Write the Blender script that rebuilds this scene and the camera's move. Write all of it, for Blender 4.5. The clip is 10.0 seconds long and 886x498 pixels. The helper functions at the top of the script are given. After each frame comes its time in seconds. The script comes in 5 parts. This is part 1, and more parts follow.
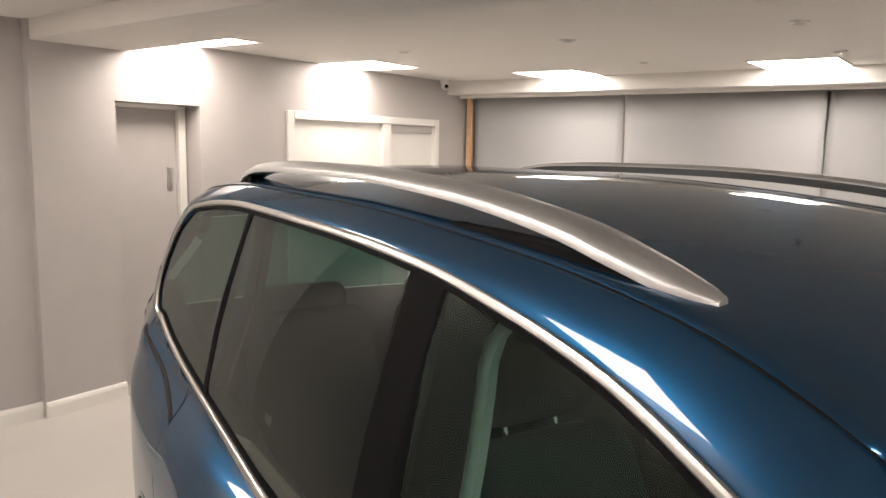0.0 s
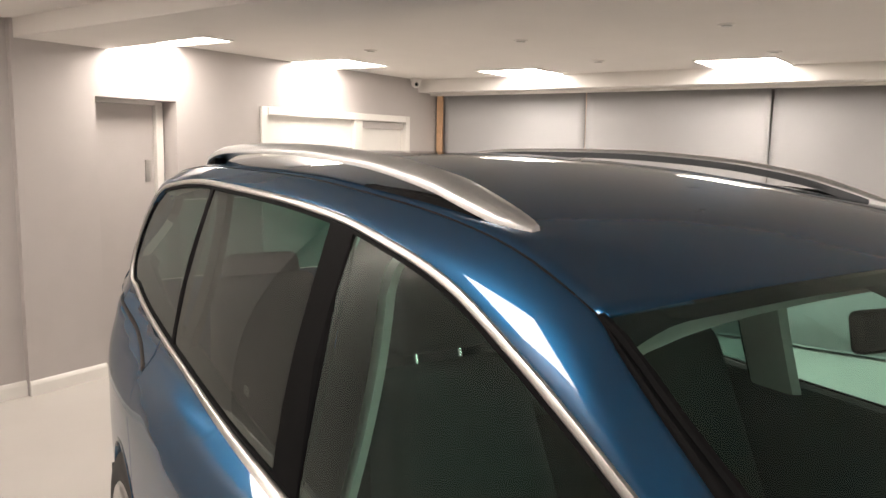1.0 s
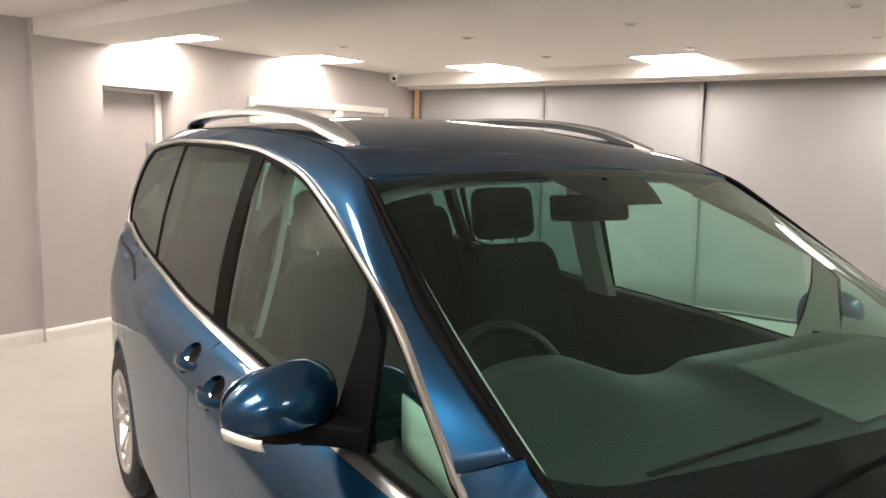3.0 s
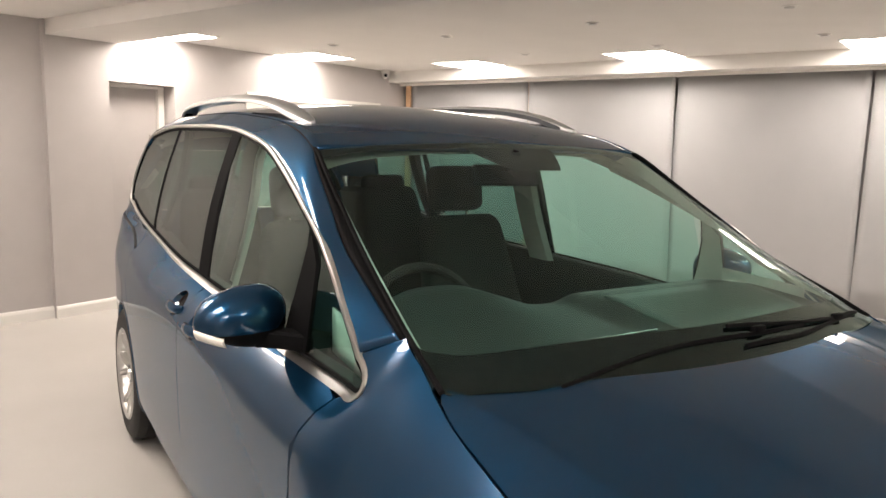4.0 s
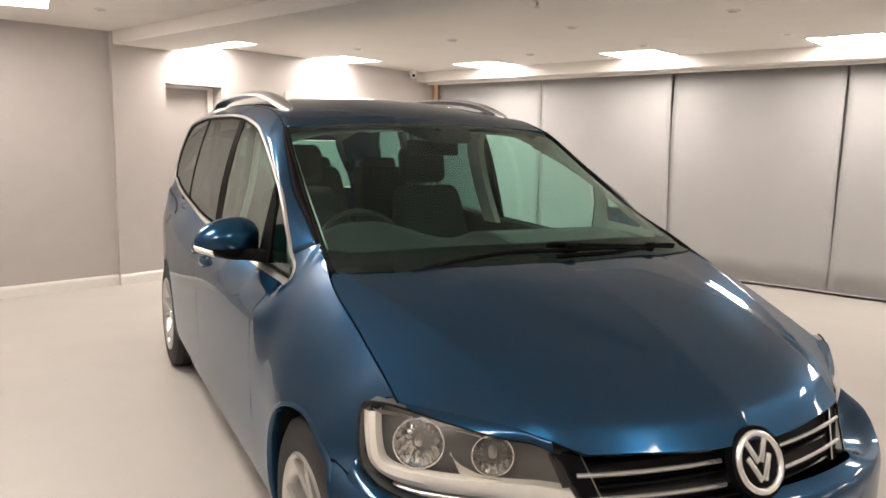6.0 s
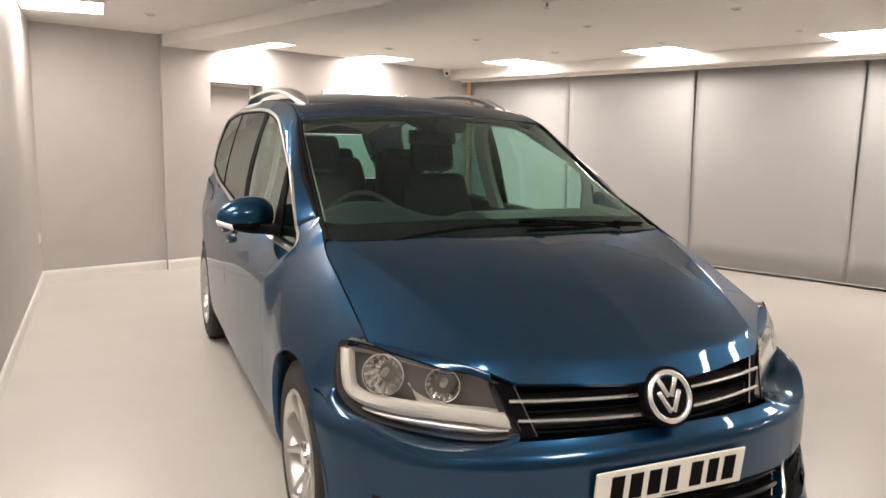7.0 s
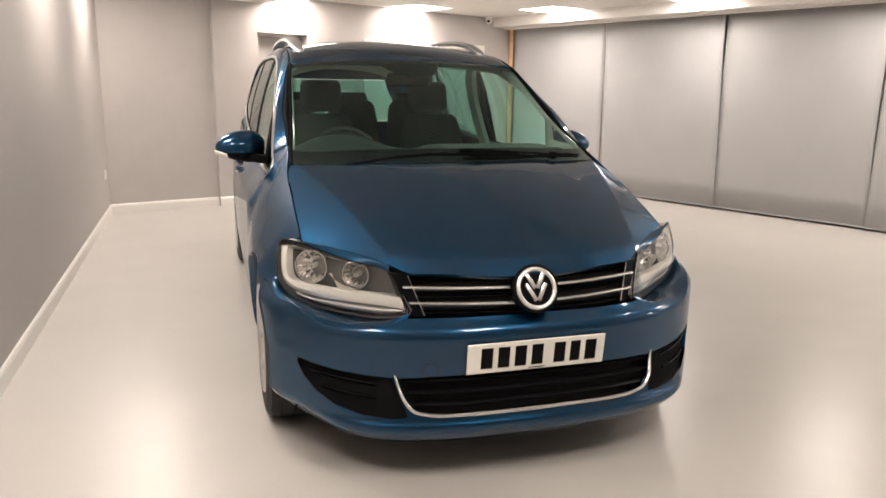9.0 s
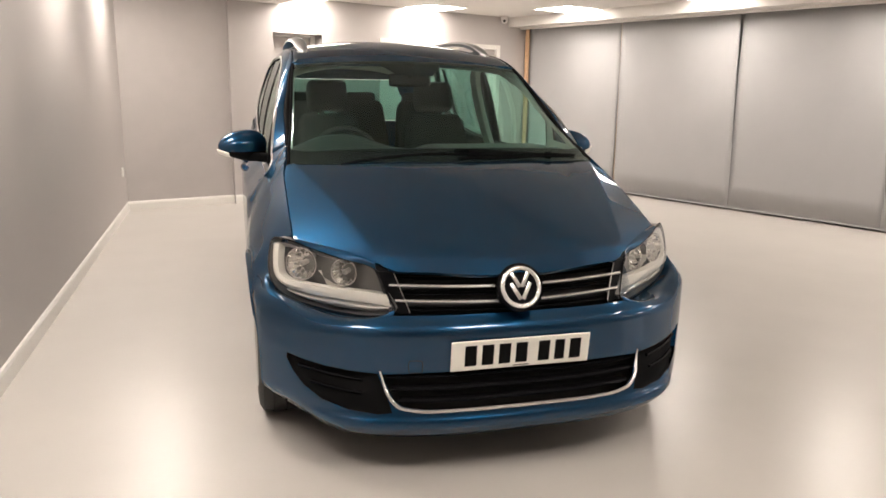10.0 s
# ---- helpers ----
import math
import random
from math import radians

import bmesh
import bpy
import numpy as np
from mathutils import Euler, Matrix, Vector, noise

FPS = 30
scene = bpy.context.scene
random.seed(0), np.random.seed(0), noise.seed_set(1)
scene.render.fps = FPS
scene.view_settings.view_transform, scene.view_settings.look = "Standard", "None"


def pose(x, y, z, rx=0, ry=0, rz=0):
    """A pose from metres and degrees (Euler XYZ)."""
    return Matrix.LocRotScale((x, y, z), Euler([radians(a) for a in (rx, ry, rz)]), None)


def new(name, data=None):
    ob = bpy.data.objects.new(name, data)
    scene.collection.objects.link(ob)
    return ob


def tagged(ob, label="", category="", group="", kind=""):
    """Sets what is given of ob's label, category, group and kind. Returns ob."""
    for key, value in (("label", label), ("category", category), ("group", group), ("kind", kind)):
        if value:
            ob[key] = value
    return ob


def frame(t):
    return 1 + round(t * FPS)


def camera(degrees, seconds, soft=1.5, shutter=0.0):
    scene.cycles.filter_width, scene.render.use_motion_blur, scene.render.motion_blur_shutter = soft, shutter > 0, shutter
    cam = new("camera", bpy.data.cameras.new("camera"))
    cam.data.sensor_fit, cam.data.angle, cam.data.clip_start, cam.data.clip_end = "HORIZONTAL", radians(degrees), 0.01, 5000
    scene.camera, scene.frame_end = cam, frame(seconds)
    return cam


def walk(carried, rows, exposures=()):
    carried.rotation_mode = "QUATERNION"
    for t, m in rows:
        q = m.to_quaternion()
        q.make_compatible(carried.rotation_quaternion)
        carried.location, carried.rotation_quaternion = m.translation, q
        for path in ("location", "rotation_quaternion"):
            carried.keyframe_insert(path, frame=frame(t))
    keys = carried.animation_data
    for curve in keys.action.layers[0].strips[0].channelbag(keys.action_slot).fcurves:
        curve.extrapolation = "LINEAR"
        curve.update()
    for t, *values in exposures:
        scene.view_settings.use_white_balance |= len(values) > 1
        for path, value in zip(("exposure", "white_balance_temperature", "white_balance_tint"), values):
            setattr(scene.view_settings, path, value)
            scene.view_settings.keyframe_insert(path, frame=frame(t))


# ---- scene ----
cam = camera(61.00, 10.0, soft=1.6)
# seconds, x, y, z, then the turn about x, y and z
PATH = [
    (0, -1.2291, 1.5656, 1.6993, 82.061, -1.115, -31.421),
    (0.5, -1.2432, 1.4024, 1.6831, 82.112, -1.108, -32.178),
    (1, -1.2743, 1.2155, 1.6580, 82.084, -1.173, -32.619),
    (1.5, -1.2910, 1.0184, 1.6454, 82.126, -1.214, -32.515),
    (2, -1.3279, 0.7788, 1.6167, 82.086, -1.190, -32.366),
    (2.5, -1.3545, 0.5613, 1.5751, 82.111, -1.275, -32.230),
    (4, -1.4410, -0.1594, 1.4769, 82.008, -1.269, -31.486),
    (4.5, -1.4473, -0.3945, 1.4571, 81.988, -1.223, -31.182),
    (5, -1.4448, -0.6517, 1.4443, 81.956, -1.149, -30.284),
    (5.5, -1.4535, -0.9019, 1.4207, 81.914, -1.060, -28.705),
    (7, -1.3865, -1.5823, 1.3669, 81.769, -0.934, -23.116),
    (7.5, -1.3575, -1.7925, 1.3315, 81.178, -0.865, -21.472),
    (8, -1.2974, -2.0027, 1.3124, 79.503, -0.760, -20.245),
    (8.5, -1.1774, -2.1669, 1.3279, 78.151, -0.744, -18.710),
    (9, -1.0471, -2.2730, 1.3369, 77.943, -0.740, -17.005),
    (9.5, -0.9644, -2.3205, 1.3372, 77.913, -0.825, -15.744),
    (10, -0.9339, -2.3472, 1.3452, 77.855, -0.809, -15.184),
]
walk(cam, [(t, pose(x, y, z, rx, ry, rz)) for t, x, y, z, rx, ry, rz in PATH],
     exposures=[(0.0, -0.22), (0.5, -0.12), (1.0, -0.06), (2.5, 0.11), (4.5, 0.16), (7.0, 0.16), (10.0, 0.16)])

# ---- world, exposure ----
world = bpy.data.worlds.new("world")
scene.world = world
world.use_nodes = True
world.node_tree.nodes["Background"].inputs[0].default_value = (0.5, 0.48, 0.45, 1)
world.node_tree.nodes["Background"].inputs[1].default_value = 0.05
PANEL_POWER = 26.0


# ---- materials ----
def mat(name, color, rough=0.5, metal=0.0, coat=0.0, var=0.0, scale=8.0, bump=0.0, bump_scale=60.0, rough_var=0.0, spec=0.5):
    """A principled material whose colour and gloss vary at two scales."""
    m = bpy.data.materials.new(name)
    m.use_nodes = True
    nt = m.node_tree
    b = nt.nodes["Principled BSDF"]
    b.inputs["Base Color"].default_value = (*color, 1)
    b.inputs["Roughness"].default_value = rough
    b.inputs["Metallic"].default_value = metal
    b.inputs["Specular IOR Level"].default_value = spec
    if coat:
        b.inputs["Coat Weight"].default_value = coat
        b.inputs["Coat Roughness"].default_value = 0.02
        b.inputs["Coat IOR"].default_value = 1.5
    co = nt.nodes.new("ShaderNodeTexCoord")
    if var or rough_var:
        n1 = nt.nodes.new("ShaderNodeTexNoise")
        n1.inputs["Scale"].default_value, n1.inputs["Detail"].default_value = scale, 5
        n2 = nt.nodes.new("ShaderNodeTexNoise")
        n2.inputs["Scale"].default_value, n2.inputs["Detail"].default_value = scale * 0.14, 3
        add = nt.nodes.new("ShaderNodeMath")
        add.operation = "ADD"
        for n in (n1, n2):
            nt.links.new(co.outputs["Object"], n.inputs["Vector"])
        nt.links.new(n1.outputs["Fac"], add.inputs[0])
        nt.links.new(n2.outputs["Fac"], add.inputs[1])
        if var:
            r = nt.nodes.new("ShaderNodeMapRange")
            r.inputs["From Min"].default_value, r.inputs["From Max"].default_value = 0.6, 1.4
            r.inputs["To Min"].default_value, r.inputs["To Max"].default_value = 1 - var, 1 + var
            mul = nt.nodes.new("ShaderNodeVectorMath")
            mul.operation = "SCALE"
            mul.inputs[0].default_value = color
            nt.links.new(add.outputs[0], r.inputs["Value"])
            nt.links.new(r.outputs[0], mul.inputs["Scale"])
            nt.links.new(mul.outputs[0], b.inputs["Base Color"])
        if rough_var:
            r = nt.nodes.new("ShaderNodeMapRange")
            r.inputs["From Min"].default_value, r.inputs["From Max"].default_value = 0.6, 1.4
            r.inputs["To Min"].default_value, r.inputs["To Max"].default_value = max(rough - rough_var, 0.02), rough + rough_var
            nt.links.new(add.outputs[0], r.inputs["Value"])
            nt.links.new(r.outputs[0], b.inputs["Roughness"])
    if bump:
        n3 = nt.nodes.new("ShaderNodeTexNoise")
        n3.inputs["Scale"].default_value, n3.inputs["Detail"].default_value = bump_scale, 4
        bp = nt.nodes.new("ShaderNodeBump")
        bp.inputs["Strength"].default_value, bp.inputs["Distance"].default_value = bump, 0.004
        nt.links.new(co.outputs["Object"], n3.inputs["Vector"])
        nt.links.new(n3.outputs["Fac"], bp.inputs["Height"])
        nt.links.new(bp.outputs[0], b.inputs["Normal"])
    return m


def glass_mat(name, tint, gloss=2.0, ior=1.5, sheen=(1.0, 1.0, 1.0)):
    """A thin pane: tinted see-through light, with the reflection of its two faces over it."""
    m = bpy.data.materials.new(name)
    m.use_nodes = True
    nt = m.node_tree
    nt.nodes.remove(nt.nodes["Principled BSDF"])
    tr = nt.nodes.new("ShaderNodeBsdfTransparent")
    tr.inputs[0].default_value = (*tint, 1)
    gl = nt.nodes.new("ShaderNodeBsdfGlossy")
    gl.inputs["Roughness"].default_value = 0.0
    gl.inputs["Color"].default_value = (*sheen, 1)
    lw = nt.nodes.new("ShaderNodeLayerWeight")
    lw.inputs["Blend"].default_value = 0.5
    pw = nt.nodes.new("ShaderNodeMath")
    pw.operation = "POWER"
    pw.inputs[1].default_value = 5.0
    nt.links.new(lw.outputs["Facing"], pw.inputs[0])
    r0 = ((ior - 1) / (ior + 1)) ** 2
    fr = nt.nodes.new("ShaderNodeMath")
    fr.operation = "MULTIPLY_ADD"
    fr.inputs[1].default_value, fr.inputs[2].default_value = 1 - r0, r0
    nt.links.new(pw.outputs[0], fr.inputs[0])
    # 2 r / (1 + r) for two bare faces; less for a coated pane
    one = nt.nodes.new("ShaderNodeMath")
    one.operation = "ADD"
    one.inputs[1].default_value = 1.0
    nt.links.new(fr.outputs[0], one.inputs[0])
    div = nt.nodes.new("ShaderNodeMath")
    div.operation = "DIVIDE"
    nt.links.new(fr.outputs[0], div.inputs[0])
    nt.links.new(one.outputs[0], div.inputs[1])
    two = nt.nodes.new("ShaderNodeMath")
    two.operation = "MULTIPLY"
    two.inputs[1].default_value = gloss
    nt.links.new(div.outputs[0], two.inputs[0])
    mix = nt.nodes.new("ShaderNodeMixShader")
    nt.links.new(two.outputs[0], mix.inputs[0])
    nt.links.new(tr.outputs[0], mix.inputs[1])
    nt.links.new(gl.outputs[0], mix.inputs[2])
    nt.links.new(mix.outputs[0], nt.nodes["Material Output"].inputs[0])
    return m


def paint_mat(name, flake, flop, pigment):
    """Metallic car paint: flakes that brighten at low angles over a pigment, under a sharp clear coat."""
    m = bpy.data.materials.new(name)
    m.use_nodes = True
    nt = m.node_tree
    nt.nodes.remove(nt.nodes["Principled BSDF"])
    co = nt.nodes.new("ShaderNodeTexCoord")
    fine = nt.nodes.new("ShaderNodeTexNoise")
    fine.inputs["Scale"].default_value, fine.inputs["Detail"].default_value = 900, 3
    broad = nt.nodes.new("ShaderNodeTexNoise")
    broad.inputs["Scale"].default_value, broad.inputs["Detail"].default_value = 3.0, 4
    add = nt.nodes.new("ShaderNodeMath")
    add.operation = "ADD"
    for k, n in enumerate((fine, broad)):
        nt.links.new(co.outputs["Object"], n.inputs["Vector"])
        nt.links.new(n.outputs["Fac"], add.inputs[k])
    r = nt.nodes.new("ShaderNodeMapRange")
    r.inputs["From Min"].default_value, r.inputs["From Max"].default_value = 0.6, 1.4
    r.inputs["To Min"].default_value, r.inputs["To Max"].default_value = 0.93, 1.07
    mul = nt.nodes.new("ShaderNodeVectorMath")
    mul.operation = "SCALE"
    lw = nt.nodes.new("ShaderNodeLayerWeight")
    lw.inputs["Blend"].default_value = 0.5
    pw = nt.nodes.new("ShaderNodeMath")
    pw.operation = "POWER"
    pw.inputs[1].default_value = 2.4
    nt.links.new(lw.outputs["Facing"], pw.inputs[0])
    tone = nt.nodes.new("ShaderNodeMix")
    tone.data_type = "VECTOR"
    tone.inputs["A"].default_value, tone.inputs["B"].default_value = flake, flop
    nt.links.new(pw.outputs[0], tone.inputs["Factor"])
    nt.links.new(tone.outputs["Result"], mul.inputs[0])
    nt.links.new(add.outputs[0], r.inputs["Value"])
    nt.links.new(r.outputs[0], mul.inputs["Scale"])
    metal = nt.nodes.new("ShaderNodeBsdfGlossy")
    metal.inputs["Roughness"].default_value = 0.30
    nt.links.new(mul.outputs[0], metal.inputs["Color"])
    base = nt.nodes.new("ShaderNodeBsdfDiffuse")
    base.inputs["Color"].default_value = (*pigment, 1)
    both_ = nt.nodes.new("ShaderNodeMixShader")
    both_.inputs[0].default_value = 0.72
    nt.links.new(base.outputs[0], both_.inputs[1])
    nt.links.new(metal.outputs[0], both_.inputs[2])
    coat = nt.nodes.new("ShaderNodeBsdfGlossy")
    coat.inputs["Roughness"].default_value = 0.02
    fr = nt.nodes.new("ShaderNodeFresnel")
    fr.inputs["IOR"].default_value = 1.56
    top = nt.nodes.new("ShaderNodeMixShader")
    nt.links.new(fr.outputs[0], top.inputs[0])
    nt.links.new(both_.outputs[0], top.inputs[1])
    nt.links.new(coat.outputs[0], top.inputs[2])
    nt.links.new(top.outputs[0], nt.nodes["Material Output"].inputs[0])
    return m


def glow_mat(name, color, power):
    m = bpy.data.materials.new(name)
    m.use_nodes = True
    b = m.node_tree.nodes["Principled BSDF"]
    b.inputs["Base Color"].default_value = (0.8, 0.8, 0.8, 1)
    b.inputs["Emission Color"].default_value = (*color, 1)
    b.inputs["Emission Strength"].default_value = power
    return m


WALL = mat("grey_wall_paint", (0.463, 0.432, 0.416), 0.55, var=0.05, scale=5, bump=0.12, bump_scale=90, rough_var=0.08)
CEIL = mat("white_ceiling_paint", (0.74, 0.715, 0.68), 0.8, var=0.03, scale=3, bump=0.06, bump_scale=70)
FLOORM = mat("grey_floor_paint", (0.515, 0.487, 0.455), 0.28, var=0.065, scale=1.9, bump=0.16, bump_scale=5.0, spec=0.45)
WHITE = mat("white_gloss_paint", (0.78, 0.755, 0.71), 0.35, var=0.03, scale=9)
BOARD = mat("grey_blind_cloth", (0.385, 0.382, 0.385), 0.7, var=0.05, scale=2.5, bump=0.15, bump_scale=180)
TIMBER = mat("raw_timber", (0.62, 0.40, 0.24), 0.7, var=0.2, scale=14)
PALE_STRIP = mat("pale_gap_strip", (0.70, 0.58, 0.46), 0.7, var=0.25, scale=5)
PLASTIC_W = mat("white_plastic", (0.75, 0.73, 0.69), 0.4, var=0.03)
PANEL = glow_mat("lit_panel", (1.0, 0.90, 0.815), PANEL_POWER)

PAINT = paint_mat("blue_metallic_paint", (0.0048, 0.051, 0.128), (0.062, 0.165, 0.285), (0.006, 0.033, 0.073))
GLOSS_BLACK = mat("gloss_black_plastic", (0.006, 0.006, 0.007), 0.2, var=0.1, scale=20, spec=0.06)
MATT_BLACK = mat("matt_black_plastic", (0.007, 0.007, 0.0074), 0.6, var=0.12, scale=30, spec=0.03)
RUBBER = mat("tyre_rubber", (0.013, 0.0125, 0.012), 0.7, var=0.2, scale=25, bump=0.2, bump_scale=200)
SATIN = mat("satin_aluminium", (0.53, 0.52, 0.495), 0.32, metal=1.0, var=0.04, scale=60)
RAILM = mat("matt_aluminium", (0.74, 0.735, 0.73), 0.42, metal=1.0, var=0.05, scale=80)
RAILDARK = mat("dark_grey_rail_flank", (0.075, 0.08, 0.086), 0.35, var=0.06, scale=80)
CHROME = mat("chrome", (0.78, 0.77, 0.75), 0.08, metal=1.0, var=0.02, scale=30)
BRIGHT = mat("bright_satin_chrome", (0.88, 0.87, 0.85), 0.26, metal=0.85, var=0.03, scale=40)
REFLECTOR = mat("lamp_reflector", (0.97, 0.96, 0.94), 0.07, metal=1.0, var=0.02, scale=30)
ALLOY = mat("silver_alloy", (0.60, 0.59, 0.57), 0.28, metal=0.9, coat=0.5, var=0.04, scale=40)
DARK = mat("dark_void", (0.006, 0.006, 0.006), 0.8, var=0.1)
CLOTH = mat("charcoal_seat_cloth", (0.019, 0.025, 0.023), 0.9, var=0.08, scale=60, spec=0.1)
DASH = mat("dark_dash_plastic", (0.022, 0.027, 0.0265), 0.6, var=0.08, scale=50, spec=0.2)
LEATHER = mat("worn_black_leather", (0.013, 0.013, 0.0125), 0.27, var=0.15, scale=40)
# paler than the dash top: overhead light is mixed into this grey
DASHPAD = mat("lightened_dash_pad", (0.095, 0.107, 0.101), 0.5, var=0.06, scale=60)
DASHTOP = mat("grey_dash_top_plastic", (0.020, 0.025, 0.024), 0.5, var=0.08, scale=50)
TRIM = mat("pale_grey_cabin_trim", (0.50, 0.49, 0.45), 0.75, var=0.05, scale=30)
SCREEN = glass_mat("windscreen_glass", (0.68, 0.93, 0.86), 1.28, 1.5, (0.90, 1.0, 0.96))
GLASS = glass_mat("green_tinted_glass", (0.66, 0.92, 0.84), 1.8, 1.32, (0.88, 1.0, 0.95))
PRIVACY = glass_mat("dark_privacy_glass", (0.17, 0.30, 0.27), 1.4, 1.3, (0.94, 1.0, 0.98))
LENS = glass_mat("clear_lamp_lens", (0.96, 0.96, 0.95))
MIRROR = mat("mirror_glass", (0.85, 0.85, 0.85), 0.02, metal=1.0, var=0.01)
PLATE = mat("white_plate", (0.88, 0.86, 0.79), 0.35, var=0.03, scale=20)
INK = mat("black_ink", (0.006, 0.006, 0.006), 0.5, var=0.05, spec=0.05)
AMBER = mat("pale_grey_lamp_plastic", (0.82, 0.79, 0.735), 0.3, var=0.05)
SILVERLAMP = mat("silver_lamp_plastic", (0.60, 0.585, 0.55), 0.3, metal=0.7, var=0.1, scale=60)
BLACKLAMP = mat("dark_grey_lamp_housing", (0.17, 0.17, 0.163), 0.35, metal=0.3, var=0.1)


# ---- mesh helpers ----
def part(name, bm, material, parent=None, label="", smooth=True, solid=0.0, bevel=0.0, offset=-1.0, angle=40.0, facing=None):
    """One mesh object from a bmesh; under a thing when parent is given."""
    bmesh.ops.recalc_face_normals(bm, faces=bm.faces)
    if facing is not None:
        if sum(f.normal.dot(f.calc_center_median() - Vector(facing)) * f.calc_area() for f in bm.faces) < 0:
            bmesh.ops.reverse_faces(bm, faces=bm.faces)
    for f in bm.faces:
        f.smooth = smooth
    limit = radians(angle)
    for e in bm.edges:
        if len(e.link_faces) == 2 and e.calc_face_angle(0) > limit:
            e.smooth = False
    me = bpy.data.meshes.new(name)
    lay = bm.verts.layers.float_vector.get("nrm")
    normals = [tuple(v[lay]) for v in bm.verts] if lay else None
    if lay:
        for f in bm.faces:
            if f.normal.dot(sum((v[lay] for v in f.verts), Vector((0, 0, 0)))) < 0:
                f.normal_flip()
    bm.to_mesh(me)
    bm.free()
    if normals:
        me.normals_split_custom_set_from_vertices(normals)
    me.materials.append(material)
    ob = new(name, me)
    if parent:
        ob.parent = parent
    if label:
        ob["label"] = label
    if solid:
        md = ob.modifiers.new("solid", "SOLIDIFY")
        md.thickness, md.offset = solid, offset
    if bevel:
        md = ob.modifiers.new("bevel", "BEVEL")
        md.width, md.segments, md.limit_method = bevel, 2, "ANGLE"
    return ob


def box(bm, x0, x1, y0, y1, z0, z1, m=None, bevel=0.0):
    r = bmesh.ops.create_cube(bm, size=1, matrix=Matrix.Translation(((x0 + x1) / 2, (y0 + y1) / 2, (z0 + z1) / 2)) @ Matrix.Diagonal((x1 - x0, y1 - y0, z1 - z0, 1)))
    vs = r["verts"]
    if bevel:
        es = list({e for v in vs for e in v.link_edges})
        rr = bmesh.ops.bevel(bm, geom=es, offset=bevel, segments=2, affect="EDGES", profile=0.5)
        vs = list({v for v in rr["verts"]} | {v for v in vs if v.is_valid})
        vs = list({v for f in rr["faces"] for v in f.verts} | set(vs))
    if m is not None:
        bmesh.ops.transform(bm, matrix=m, verts=vs)
    return vs


def boxpart(name, dims, material, parent=None, label="", m=None, bevel=0.0):
    bm = bmesh.new()
    box(bm, *dims, m=m, bevel=bevel)
    return part(name, bm, material, parent, label, smooth=False)


def cyl(bm, r0, r1, h, m=None, seg=32, caps=True):
    return bmesh.ops.create_cone(bm, cap_ends=caps, segments=seg, radius1=r0, radius2=r1, depth=h, matrix=m if m is not None else Matrix())["verts"]


def grid(bm, rows, close=False):
    """Faces between rows of points."""
    vs = [[bm.verts.new(p) for p in r] for r in rows]
    n = len(vs[0])
    for a, b in zip(vs, vs[1:]):
        for j in range(n if close else n - 1):
            k = (j + 1) % n
            bm.faces.new((a[j], a[k], b[k], b[j]))
    return vs


def spl(xs, ys):
    """A smooth function through a few points, monotone between them."""
    xs, ys = np.array(xs, float), np.array(ys, float)
    h, d = np.diff(xs), np.diff(ys) / np.diff(xs)
    m = np.zeros(len(xs))
    m[0], m[-1] = d[0], d[-1]
    for i in range(1, len(xs) - 1):
        if d[i - 1] * d[i] > 0:
            w1, w2 = 2 * h[i] + h[i - 1], h[i] + 2 * h[i - 1]
            m[i] = (w1 + w2) / (w1 / d[i - 1] + w2 / d[i])

    def at(x):
        x = min(max(x, xs[0]), xs[-1])
        i = min(int(np.searchsorted(xs, x, side="right")) - 1, len(xs) - 2)
        t = (x - xs[i]) / h[i]
        return float((1 + 2 * t) * (1 - t) ** 2 * ys[i] + t * (1 - t) ** 2 * h[i] * m[i] + t * t * (3 - 2 * t) * ys[i + 1] + t * t * (t - 1) * h[i] * m[i + 1])
    return at


def curve_through(pts, n, closed=False):
    """n points at even steps of a Catmull-Rom curve through pts."""
    p = [np.array(q, float) for q in pts]
    out = []
    k = len(p)
    for i in range(k if closed else k - 1):
        a, b = p[i], p[(i + 1) % k]
        z = p[i - 1] if i > 0 or closed else 2 * a - b
        c = p[(i + 2) % k] if closed or i + 2 < k else 2 * b - a
        for t in np.linspace(0, 1, 24, endpoint=False):
            out.append(0.5 * (2 * a + (b - z) * t + (2 * z - 5 * a + 4 * b - c) * t * t + (3 * a - z - 3 * b + c) * t ** 3))
    out.append(p[0] if closed else p[-1])
    out = np.array(out)
    s = np.concatenate([[0], np.cumsum(np.linalg.norm(np.diff(out, axis=0), axis=1))])
    q = np.linspace(0, s[-1], n + 1 if closed else n)
    res = np.stack([np.interp(q, s, out[:, j]) for j in range(out.shape[1])], 1)
    return res[:-1] if closed else res


